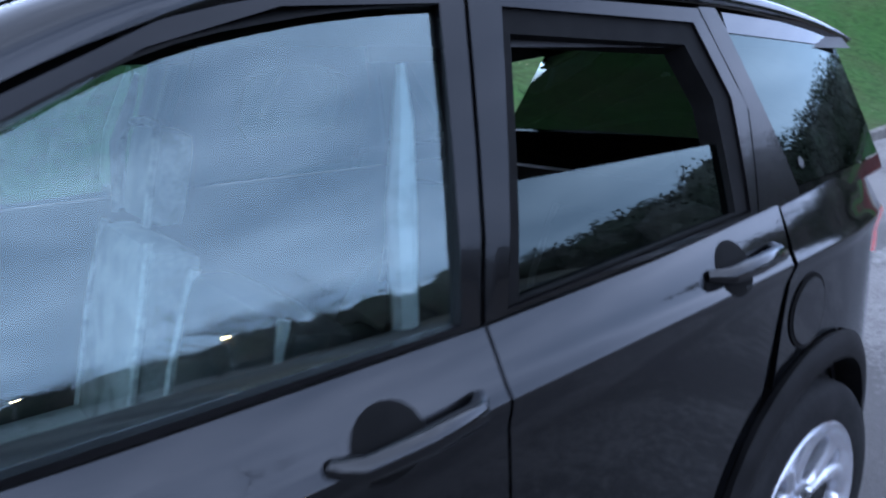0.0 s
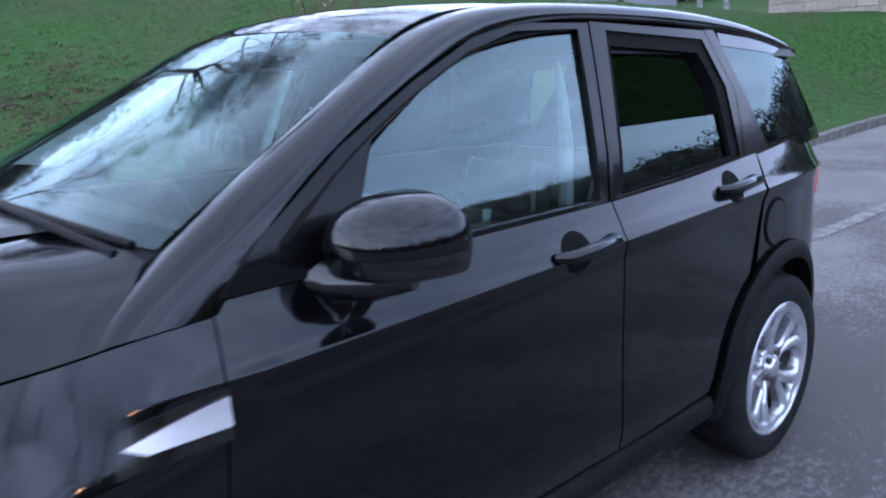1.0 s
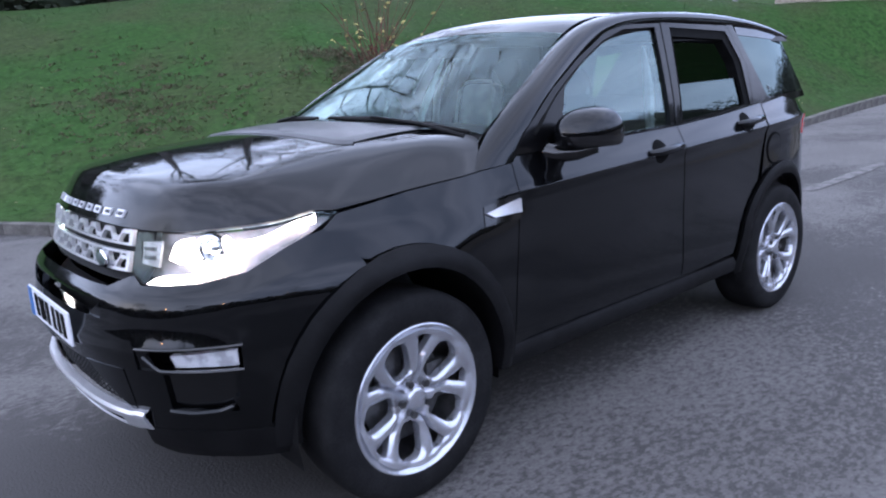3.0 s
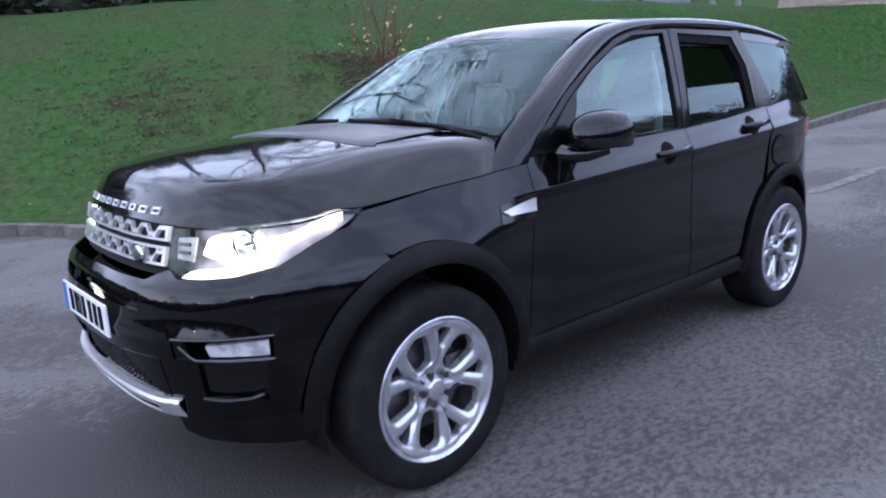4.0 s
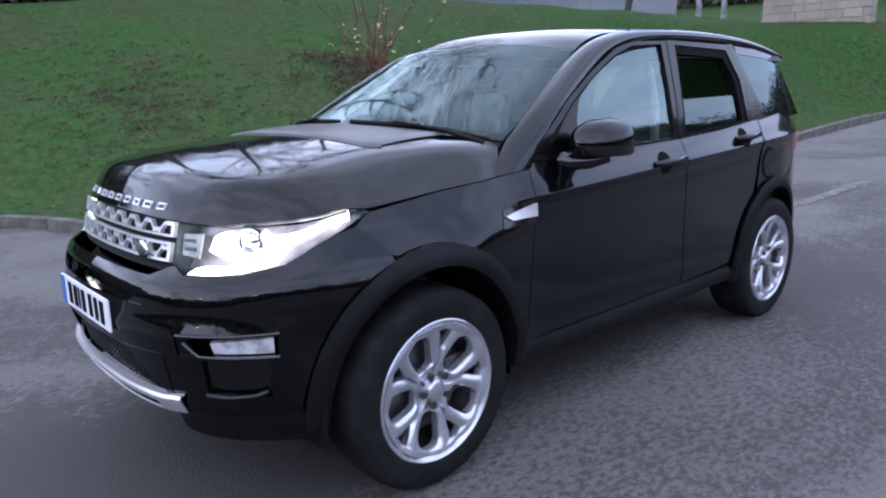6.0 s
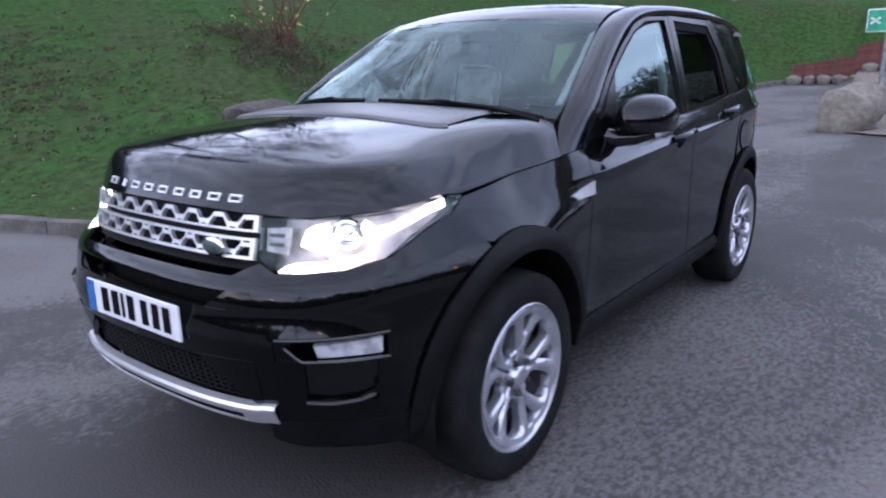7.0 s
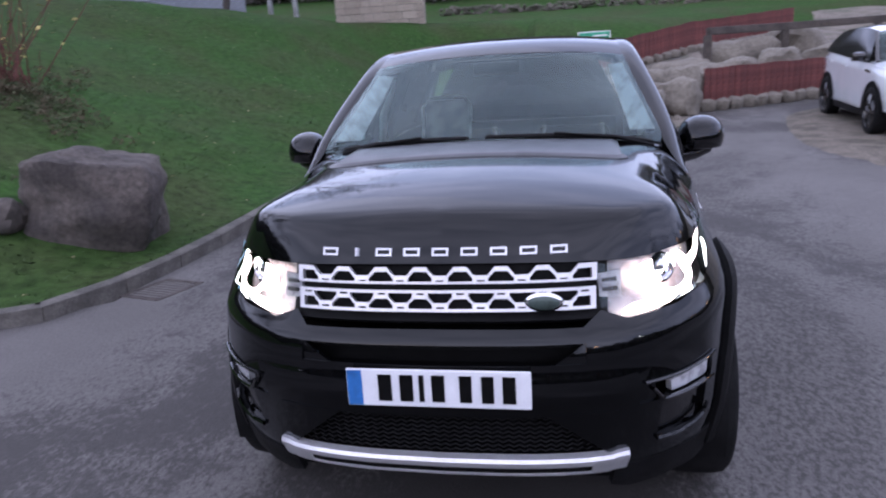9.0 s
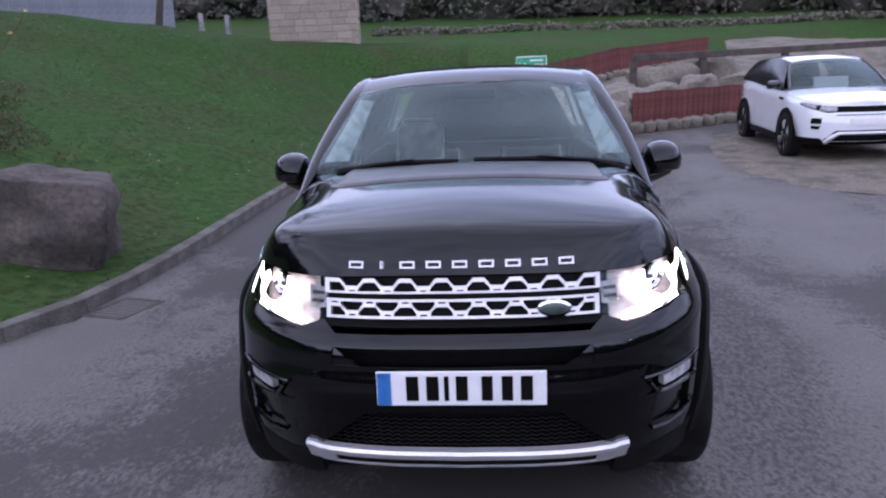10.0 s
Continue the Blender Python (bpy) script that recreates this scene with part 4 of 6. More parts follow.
# wheels
def wheel():
    w = thing("wheel", "", "")
    prof = [(-.115, .245), (-.118, .30), (-.112, .345), (-.095, .359), (-.05, .364), (0, .365), (.05, .364), (.088, .358), (.103, .343), (.110, .312), (.108, .275), (.103, .256), (.09, .244)]
    part("tyre", lathe(prof, 64), RUBBER, w, "black rubber tyre")
    rim = part("rim", lathe([(.076, .224), (.092, .231), (.100, .247), (.106, .253), (.107, .256), (.104, .260), (.09, .260)], 72), SILVER, w, "silver alloy rim with split spokes")
    # dark metal puts the shade behind the spokes into the barrel's colour
    part("barrel", lathe([(.085, .238), (.06, .231), (.0, .224), (-.10, .226)], 48), DARK_METAL, rim, "inner rim, darkened for the shade behind the spokes")
    base = radians(113)
    for k in range(5):
        # one split spoke between two wide slots
        mid = base + (k + .5) * math.tau / 5
        bm = bmesh.new()
        for sgn in (-1, 1):
            rows = []
            for r in np.concatenate([np.linspace(.040, .080, 5), np.linspace(.085, .11, 8), np.linspace(.12, .20, 12), np.linspace(.203, .217, 9), np.linspace(.221, .238, 4)]):
                q = abs((r - .151) / .0665)
                slot = .056 * (.66 + .34 * (r - .085) / .14) * max(0, 1 - q ** 5) ** .5 if q < 1 else 0
                a1 = slot / r
                fork = .031 * min(1, max(0, (r - .142) / .075)) * min(1, max(0, (.220 - r) / .006)) ** .5
                a2 = math.pi / 5 - fork / r
                row = []
                for v in (0, .12, .3, .5, .72, .9, 1):
                    a = mid - sgn * math.pi / 5 + sgn * (a1 + (a2 - a1) * v)
                    ridge = 1 - abs(v - .5) / .5
                    groove = .012 * max(0, v - .72) / .28 * min(1, max(0, (.17 - r) / .05))
                    xo = .064 + .034 * (r / .246) ** 2 + .010 * min(1, ridge * 1.6) * min(1, max(0, (r - .06) / .04)) - groove
                    row.append(Vector((xo, r * math.cos(a), r * math.sin(a))))
                rows.append(row)
            b2 = grid_mesh(rows)
            b2.normal_update()
            edges = [e for e in b2.edges if e.is_boundary]
            got = bmesh.ops.extrude_edge_only(b2, edges=edges)
            for vtx in [g for g in got["geom"] if isinstance(g, bmesh.types.BMVert)]:
                vtx.co.x -= .032
            tmp = bpy.data.meshes.new("tmp")
            b2.to_mesh(tmp)
            b2.free()
            bm.from_mesh(tmp)
            bpy.data.meshes.remove(tmp)
        part("spoke", bm, SILVER, rim)
        a = base + k * math.tau / 5
        c = Vector((.076, .058 * math.cos(a), .058 * math.sin(a)))
        part("wheel_nut", tube([c, c + Vector((.016, 0, 0))], .013, 6), DARK_METAL, rim)
    part("hub_cap", lathe([(.066, .044), (.088, .038), (.094, .034), (.096, .028), (.095, .001)], 32), SILVER, rim)
    part("brake_disc", lathe([(.012, .17), (.012, .06), (-.01, .06), (-.01, .17), (.012, .17)], 40), DARK_METAL, w, "dark brake disc")
    bm = box(bmesh.new(), (-.03, .09, -.06), (.035, .19, .08), .012)
    part("brake_caliper", bm, DARK_METAL, w)
    return w


first_wheel = wheel()
spots = [(TRACK + .008, FRONT_AXLE, 0), (TRACK - .002, REAR_AXLE, 0), (-TRACK - .008, FRONT_AXLE, 180), (-TRACK + .002, REAR_AXLE, 180)]
for i, (x, y, rz) in enumerate(spots):
    m = pose(x, y, HUB_Z, 25 * i, 0, rz) if rz == 0 else pose(x, y, HUB_Z, 0, 0, rz)
    w = first_wheel if i == 0 else copy_thing(first_wheel, m)
    w.matrix_basis = m
    w.parent = car
    for key in ("label", "category"):
        if key in w:
            del w[key]


# door mirrors
def door_mirror(side):
    """A domed cap over a dark lower shell, on a short arm, with its glass behind."""
    def outline(k):
        row = []
        for a in np.linspace(0, math.tau, 40, endpoint=False):
            c, s_ = math.cos(a), math.sin(a)
            u = .106 * math.copysign(abs(c) ** .78, c) * k
            v = (.145 if s_ < 0 else .070) * math.copysign(abs(s_) ** .80, s_) * k
            row.append(((.963 + u + .02 * v) * side, -.475 + v + .26 * u))
        return row
    rows = [[Vector((x, y, z)) for x, y in outline(k)] for z, k in [(1.166, 1.0)] + [(1.168 + .100 * h, (1 - h ** 2.3) ** (1 / 2.3)) for h in (.1, .25, .4, .55, .68, .79, .88, .95, .985, .999)]]
    m = part("door_mirror", grid_mesh(rows, closed=True), PAINT, car)
    rows = [[Vector((x, y, z)) for x, y in outline(k)] for z, k in ((1.165, .992), (1.152, .985), (1.136, .965), (1.128, .93), (1.123, .86), (1.121, .5), (1.121, .02))]
    part("mirror_shell", grid_mesh(rows, closed=True), GLOSS_BLACK, m, "gloss black lower shell")
    bm = tube([(.80 * side, -.60, 1.105), (.86 * side, -.575, 1.095), (.93 * side, -.53, 1.10), (1.0 * side, -.50, 1.115)], [.050, .036, .032, .020], 10)
    part("mirror_arm", bm, GLOSS_BLACK, m)
    bm = box(bmesh.new(), (.89, -.434, 1.135), (1.02, -.414, 1.220), .003)
    if side < 0:
        bm2 = mirrored(bm)
        bm.free()
        bm = bm2
    part("mirror_glass", bm, CHROME, m, "mirror glass")


for side in (1, -1):
    door_mirror(side)


# door handles over flat dark discs, the pockets' shade put into colour; side vents
def handle(y, z, side):
    x = skin(s_of_y(y), z).x
    bm = tube([((x - .002) * side, y - .115, z - .002), ((x + .028) * side, y - .085, z), ((x + .034) * side, y, z + .006), ((x + .030) * side, y + .09, z + .012), ((x - .002) * side, y + .12, z + .014)], [.012, .018, .019, .018, .012], 10)
    part("door_handle", bm, PAINT, car)
    rows = []
    for r, d in ((1, .003), (.75, .0045), (.4, .0048), (.02, .005)):
        rows.append([Vector(((skin(s_of_y(y - .03 + .056 * r * math.cos(a)), z - .002 + .052 * r * math.sin(a)).x + d * .5) * side, y - .03 + .056 * r * math.cos(a), z - .002 + .052 * r * math.sin(a))) for a in np.linspace(0, math.tau, 20, endpoint=False)])
    part("pocket_shade", grid_mesh(rows, closed=True), INK, car, "dark disc for the handle recess's shade")


for side in (1, -1):
    handle(.135, 1.040, side)
    handle(.955, 1.107, side)
    part("side_vent", patch([sy(-1.0, .885), sy(-.81, .885)], [sy(-.985, .950), sy(-.81, .975)], 8, 4, side, .01, -.003), GLOSS_BLACK, car, "gloss black vent")
    part("vent_blade", patch([sy(-.950, .908), sy(-.812, .910)], [sy(-.985, .926), sy(-.812, .960)], 8, 4, side, .012, -.012), TRIM_SILVER, car, "satin silver vent blade")
    blade = [(.705, -.885, 1.182), (.55, -.965, 1.214), (.30, -1.025, 1.236), (.02, -1.05, 1.244)] if side > 0 else [(-.05, -1.065, 1.243), (-.25, -1.045, 1.238), (-.45, -1.005, 1.224), (-.62, -.945, 1.202)]
    blade = [Vector(p) + Vector((0, .012, .016)) for p in blade]
    wiper = part("wiper", tube(blade, [.008, .012, .012, .008], 8), PLASTIC, car, "black windscreen wiper")
    arm = [blade[0] + Vector((0, -.03, -.012)), blade[1] + Vector((0, -.022, .004)), blade[2] + Vector((0, -.010, .012))] if side > 0 else [blade[3] + Vector((0, -.03, -.012)), blade[2] + Vector((0, -.022, .004)), blade[1] + Vector((0, -.010, .012))]
    part("wiper_arm", tube(arm, [.010, .008, .006], 6), PLASTIC, wiper, "black wiper arm")

# fuel flap and a small round badge on the left flank
def flank_disc(y, z, r0, r1, off):
    return grid_mesh([[skin(s_of_y(y + r * math.cos(a)), z + r * math.sin(a)) + Vector((off, 0, 0)) for a in np.linspace(0, math.tau, 36, endpoint=False)] for r in np.linspace(r0, r1, 6)], closed=True)


flap = part("fuel_flap", flank_disc(1.25, .945, .078, .001, .006), PAINT, car, "round fuel flap")
part("flap_gap", flank_disc(1.25, .945, .088, .076, .003), INK, flap, "dark gap")
badge = [[gh(1.318 + r * math.cos(a), 1.268 + r * math.sin(a), 1, .006) for a in np.linspace(0, math.tau, 20, endpoint=False)] for r in (.012, .008, .001)]
part("round_badge", grid_mesh(badge, closed=True), DARK_METAL, car, "small metal disc")

# cabin
part("cabin_floor", box(bmesh.new(), (-.78, -.75, .36), (.78, 1.85, .42)), CABIN, car)
bm = bmesh.new()
box(bm, (-.76, -.85, .80), (.76, -.55, 1.13), .05)
part("dashboard", bm, CABIN, car)
for side in (1, -1):
    part("door_card", box(bmesh.new(), (.76 if side > 0 else -.80, -.72, .42), (.80 if side > 0 else -.76, 1.65, 1.13), .01), CABIN, car)
    bm = tube([(.765 * side, .225, 1.10), (.745 * side, .24, 1.3), (.70 * side, .28, 1.42), (.672 * side, .30, 1.50)], [.020, .023, .016, .006], 8)
    part("inner_pillar", bm, PALE_TRIM, car, "pale inner pillar trim")


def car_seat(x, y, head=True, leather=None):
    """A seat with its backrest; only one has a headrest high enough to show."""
    leather = leather or SHADED_SEAT
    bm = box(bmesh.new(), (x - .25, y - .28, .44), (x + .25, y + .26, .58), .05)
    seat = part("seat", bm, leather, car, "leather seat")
    lean = Matrix.Translation((x, y + .24, .49)) @ Matrix.Rotation(radians(-14), 4, "X")
    bm = box(bmesh.new(), (-.25, -.07, 0), (.25, .07, .62), .055, lean)
    part("backrest", bm, leather, seat)
    if head:
        part("headrest", box(bmesh.new(), (-.135, -.05, .65), (.135, .05, .90), .045, lean), leather, seat)
        for k in (-1, 1):
            part("piping", tube([lean @ Vector((k * .14, -.052, .65)), lean @ Vector((k * .14, -.054, .85)), lean @ Vector((k * .10, -.05, .902)), lean @ Vector((0, -.05, .908))], .010, 6), SEAT_EDGE, seat, "pale piping")
    for k in (-1, 1):
        bm = tube([lean @ Vector((k * .235, -.06, .05)), lean @ Vector((k * .24, -.065, .4)), lean @ Vector((k * .20, -.06, .62))], .012, 6)
        part("piping", bm, SEAT_EDGE, seat, "pale piping")


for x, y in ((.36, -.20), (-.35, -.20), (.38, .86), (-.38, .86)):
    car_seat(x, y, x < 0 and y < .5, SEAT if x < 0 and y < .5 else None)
part("headlining", box(bmesh.new(), (-.58, -.15, 1.585), (.58, 1.75, 1.60)), CABIN, car)
for side in (1, -1):
    part("headlining_edge", grid_mesh([[(side * x, y, z) for y in (-.1, .6, 1.2, 1.8)] for x, z in ((.56, 1.59), (.64, 1.582), (.690, 1.525))]), CABIN, car)
part("tailgate_trim", box(bmesh.new(), (-.7, 1.62, .42), (.7, 1.68, 1.12)), CABIN, car)
part("underbody", box(bmesh.new(), (-.62, -1.95, .27), (.62, 2.0, .36), .03), PLASTIC, car)
bm = bmesh.new()
r = .18
ring = [Vector((-.37 + r * math.cos(a), -.36 - .05 * math.sin(a), 1.0 + r * .92 * math.sin(a))) for a in np.linspace(0, math.tau, 25)]
part("steering_wheel", tube(ring, .016, 6, False), CABIN, car)
# mirror and sensor housing at the top of the screen
part("inner_mirror", box(bmesh.new(), (-.12, -.30, 1.50), (.12, -.26, 1.56), .02), CABIN, car)


# ---- things round the car ----
boulder = part("boulder", rock(4, (1.15, .93, .90), 5, .17, .05), STONE, None)
boulder.matrix_basis = pose(-3.90, 1.66, .14, 0, 4, 20)
tagged(boulder, "large brown-grey boulder on the lawn edge", "boulder")
stone = part("rock", rock(9, (.36, .3, .3), 3), STONE, None)
stone.location = (-4.35, 1.12, on_land(-4.35, 1.12) - .05)
tagged(stone, "small brown stone beside the boulder", "rock")

# kerb stones
kl = along(KERB_LINE, 170)
kerb = tagged(new("kerb"), "grey concrete kerb along the lawn", "kerb", kind="structure")
for i in range(len(kl) - 1):
    a, b = kl[i], kl[i + 1]
    if a[0] < -16 or a[0] > -1 or a[1] > 26:
        continue
    d = b - a
    L = math.hypot(*d)
    ob = part("kerb_stone", box(bmesh.new(), (.004, -.004, -.15), (L - .004, .135, .115), .012), KERB, kerb)
    ob.matrix_basis = Matrix.Translation((a[0], a[1], road_z(*a))) @ Matrix.Rotation(math.atan2(d[1], d[0]), 4, "Z") @ Matrix.Rotation(-math.atan2(road_z(*b) - road_z(*a), L), 4, "Y")

# drain grate
drain = thing("drain_grate", "rusty iron drain grate in the road by the kerb", "drain", place=(-2.78, .80, .0))
drain.rotation_euler = (0, 0, radians(75))
IRON = material("cast_iron", (.10, .085, .075), .75, metal=.4, scale=14, bump=.4, bump_scale=80)
part("frame", join(*[box(bmesh.new(), *b) for b in (((-.24, -.20, -.02), (.24, -.17, .008)), ((-.24, .17, -.02), (.24, .20, .008)), ((-.24, -.17, -.02), (-.21, .17, .008)), ((.21, -.17, -.02), (.24, .17, .008)))]), IRON, drain, smooth=False)
# flat black slab, no hollow: the pit's shade is put into its colour
part("pit", box(bmesh.new(), (-.21, -.17, -.02), (.21, .17, .001)), INK, drain, smooth=False)
for i in range(9):
    x = -.19 + i * .0475
    part("bar", box(bmesh.new(), (x - .008, -.17, -.015), (x + .008, .17, .007)), IRON, drain, smooth=False)

# sign
POST = material("galvanised_post", (.30, .31, .32), .5, metal=.6, scale=10)
SIGN_GREEN = material("sign_green", (.012, .36, .20), .4, vary=.06, scale=6)
SIGN_WHITE = material("sign_white", (.75, .78, .76), .45, vary=.05, scale=8)
sign = thing("sign", "green information sign on a thin grey post", "sign", place=(.76, 8.95, on_land(.76, 8.95) - .09))
sign.rotation_euler = (0, 0, radians(-8))
part("post", tube([(0, 0, -.1), (0, 0, 1.78)], .03, 10), POST, sign)
board = part("board", box(bmesh.new(), (-.275, -.045, 1.45), (.275, -.03, 1.77), .004), SIGN_WHITE, sign, "white edge", smooth=False)
part("face", box(bmesh.new(), (-.258, -.049, 1.467), (.258, -.045, 1.753), .001), SIGN_GREEN, board, "green face", smooth=False)
for x0, x1, z in ((-.02, .22, 1.695), (.05, .22, 1.62), (-.02, .20, 1.54)):
    part("text_bar", box(bmesh.new(), (x0, -.052, z - .013), (x1, -.049, z + .013)), SIGN_WHITE, board, smooth=False)
for a in (35, -35):
    part("arrow_bar", box(bmesh.new(), (-.075, -.0015, -.012), (.075, .0015, .012), 0, Matrix.Translation((-.16, -.0505, 1.61)) @ Matrix.Rotation(radians(a), 4, "Y")), SIGN_WHITE, board, smooth=False)

# red timber fences
TIMBER = material("red_brown_timber", (.112, .031, .027), .8, vary=.35, scale=4, bump=.4, bump_scale=40, each=.35)


def fence(points, height, label, lift, low=1.0):
    f = thing("fence", label, "fence", "red fences")
    line = along(points, int(np.linalg.norm(np.diff(np.array(points), axis=0), axis=1).sum() / .155))
    data = mesh_of("board", box(bmesh.new(), (-.071, -.012, -.1), (.071, .012, height), .006), TIMBER, False)
    for i in range(len(line) - 1):
        d = line[i + 1] - line[i]
        ob = new("board", data)
        ob.parent = f
        ob.matrix_basis = Matrix.Translation((line[i][0], line[i][1], on_land(*line[i][:2]) + lift)) @ Matrix.Rotation(math.atan2(d[1], d[0]) + .02 * math.sin(i * 2.1), 4, "Z") @ Matrix.Diagonal((1, 1, (1 + .012 * math.sin(i * 5.3)) * (low + (1 - low) * min(1, i / 22)), 1))
    stones = mesh_of("base_stone", rock(3, (.34, .24, .30), 2), PALE_STONE)
    for i, p in enumerate(along(points, int(len(line) * .155 / .34))):
        ob = new("base_stone", stones)
        ob.parent = f
        ob.matrix_basis = Matrix.Translation((p[0] + .02 * math.sin(i * 7), p[1] - .12, on_land(p[0], p[1] - .12) - .05)) @ Matrix.Rotation(i * 1.9, 4, "Z")
    return f


fence([(3.05, 11.35), (5.6, 12.85), (9.5, 14.55)], .78, "low red-brown board fence along the road", .06)
fence([(-2.0, 17.0), (-.4, 17.45), (1.5, 17.95), (4.4, 20.15), (8, 23.5)], .84, "long red-brown board fence climbing the slope", .08, .5)

# rocks
for i, (x, y, sx, sy_, sz, up) in enumerate([(.45, 8.75, .75, .6, .72, 0), (1.25, 9.6, .55, .5, .4, 0), (1.75, 10.1, .8, .6, .55, 0), (2.35, 10.6, .9, .7, .7, 0), (2.55, 11.4, .7, .6, .95, 0), (1.2, 10.9, .6, .6, .5, 0),
                                         (2.0, 11.7, .9, .7, .6, 0), (2.9, 12.4, 1.0, .8, .8, .1), (3.8, 13.3, 1.2, .9, .7, .2), (5.2, 14.3, 1.3, .9, .7, .2), (6.6, 15.0, 1.4, 1, .8, .2), (3.0, 14.4, 1.3, 1, .8, 0), (4.6, 15.6, 2.0, 1.2, .9, .1),
                                         (1.3, 12.6, .8, .7, .5, 0), (.6, 11.8, .7, .5, .4, 0), (2.2, 13.6, .9, .8, .6, 0), (8.2, 16.0, 1.5, 1.1, .8, .2), (6.4, 17.4, 2.4, 1.4, 1.1, 0)]):
    ob = part("rock", rock(20 + i, (sx, sy_, sz), 3, .25), PALE_STONE, None)
    ob.matrix_basis = pose(x, y, on_land(x, y) - .06 + up, 0, 0, i * 47)
    tagged(ob, "pale angular rock on the bare slope", "rock", "rocks on the slope")
bm = bmesh.new()
rng = random.Random(5)
for i in range(420):
    x, y = rng.uniform(-.2, 9), rng.uniform(8.3, 18)
    if signed(ROCK_LINE, x, y) < .25:
        continue
    s = rng.uniform(.05, .22)
    r0 = bmesh.ops.create_icosphere(bm, subdivisions=1, radius=s / 2)
    bmesh.ops.transform(bm, matrix=Matrix.Translation((x, y, on_land(x, y) + .02)) @ Euler((rng.random() * 3, rng.random() * 3, rng.random() * 3)).to_matrix().to_4x4() @ Matrix.Diagonal((1, .8, .6, 1)), verts=r0["verts"])
tagged(part("loose_stones", bm, PALE_STONE, None, smooth=False), "small loose stones scattered over the slope", "stones", kind="stuff")

# timber rail above the lower fence
OLD_TIMBER = material("weathered_timber", (.075, .062, .052), .85, vary=.3, scale=3, bump=.5, bump_scale=30)
rail = thing("timber_rail", "dark weathered timber rail on short posts", "rail")
rl = [(3.6, 14.6), (5.6, 15.6), (8.2, 16.9), (12, 18.6)]
top = [(x, y, on_land(x, y) + 1.25) for x, y in rl]
part("beam", join(*[box(bmesh.new(), (0, -.08, -.09), ((Vector(b) - Vector(a)).length, .08, .09), .02, Matrix.Translation(a) @ (Vector(b) - Vector(a)).to_track_quat("X", "Z").to_matrix().to_4x4()) for a, b in zip(top, top[1:])]), OLD_TIMBER, rail, smooth=False)
for x, y, z in top:
    part("rail_post", box(bmesh.new(), (x - .09, y - .09, z - 1.5), (x + .09, y + .09, z - .09), .015), OLD_TIMBER, rail, smooth=False)


# bare trees
BARK = material("bark", (.050, .042, .036), .9, vary=.3, scale=6, bump=.8, bump_scale=30)


def bare_tree(seed, height, label, x, y, limbs=5, levels=4):
    rng = random.Random(seed)
    t = thing("tree", label, "tree", "bare trees")
    t.location = (x, y, on_land(x, y) - .1)
    tubes = {"trunk": [], "branches": []}

    def grow(p, way, length, radius, level):
        n = 4 if level else 6
        pts, rad = [p], [radius]
        w = way.copy()
        for i in range(n):
            w = (w + Vector((rng.uniform(-1, 1), rng.uniform(-1, 1), rng.uniform(-.5, .8))) * .17).normalized()
            pts.append(pts[-1] + w * length / n)
            rad.append(radius * (1 - .62 * (i + 1) / n))
        tubes["branches" if level else "trunk"].append((pts, rad, max(3, 7 - level * 2)))
        if level >= levels:
            return
        kids = limbs if level == 0 else rng.randint(3, 5) if level < 3 else 5
        for k in range(kids):
            u = .35 + .62 * (k + rng.random()) / kids if level == 0 else .25 + .72 * (k + rng.random() * .8) / kids
            i = min(n - 1, int(u * n))
            q = pts[i].lerp(pts[i + 1], u * n - i)
            a = rng.uniform(0, math.tau)
            out = Vector((math.cos(a), math.sin(a), 0))
            out = (out - w * out.dot(w)).normalized()
            grow(q, (w * rng.uniform(.5, .9) + out * rng.uniform(.6, 1.0) + Vector((0, 0, .15))).normalized(), length * rng.uniform(.48, .66), rad[i] * rng.uniform(.45, .62), level + 1)

    grow(Vector((0, 0, 0)), Vector((rng.uniform(-.1, .1), rng.uniform(-.1, .1), 1)).normalized(), height * .58, height * .0125, 0)
    for name, list_ in tubes.items():
        verts, faces = [], []
        for pts, rad, sides in list_:
            base = len(verts)
            for i, p in enumerate(pts):
                w = (pts[min(i + 1, len(pts) - 1)] - pts[max(i - 1, 0)]).normalized()
                a = w.cross(Vector((0, 0, 1)) if abs(w.z) < .9 else Vector((1, 0, 0))).normalized()
                b = w.cross(a)
                verts += [p + (a * math.cos(k / sides * math.tau) + b * math.sin(k / sides * math.tau)) * max(rad[i], .010) for k in range(sides)]
            for i in range(len(pts) - 1):
                for k in range(sides):
                    faces.append((base + i * sides + k, base + i * sides + (k + 1) % sides, base + (i + 1) * sides + (k + 1) % sides, base + (i + 1) * sides + k))
        data = bpy.data.meshes.new(name)
        data.from_pydata([tuple(v) for v in verts], [], faces)
        data.polygons.foreach_set("use_smooth", [True] * len(faces))
        data.materials.append(BARK)
        ob = new(name, data)
        ob.parent = t
    return t


for i, (x, y, h) in enumerate([(-17.6, 3.9, 17), (-17.7, 6.9, 16), (-23, -4.0, 13), (-20.5, 11, 13), (-8.3, 13.7, 7.5), (-19, 13.5, 10)]):
    made = bare_tree(31 + i, h, "leafless tree with fine branching twigs on the lawn bank", x, y, 7, 5 if h > 14 else 4)
for i, (x, y) in enumerate([(-23, 15.5)]):
    copy_thing(made, pose(x, y, on_land(x, y) - .1, 0, 0, 50 * i + 20))
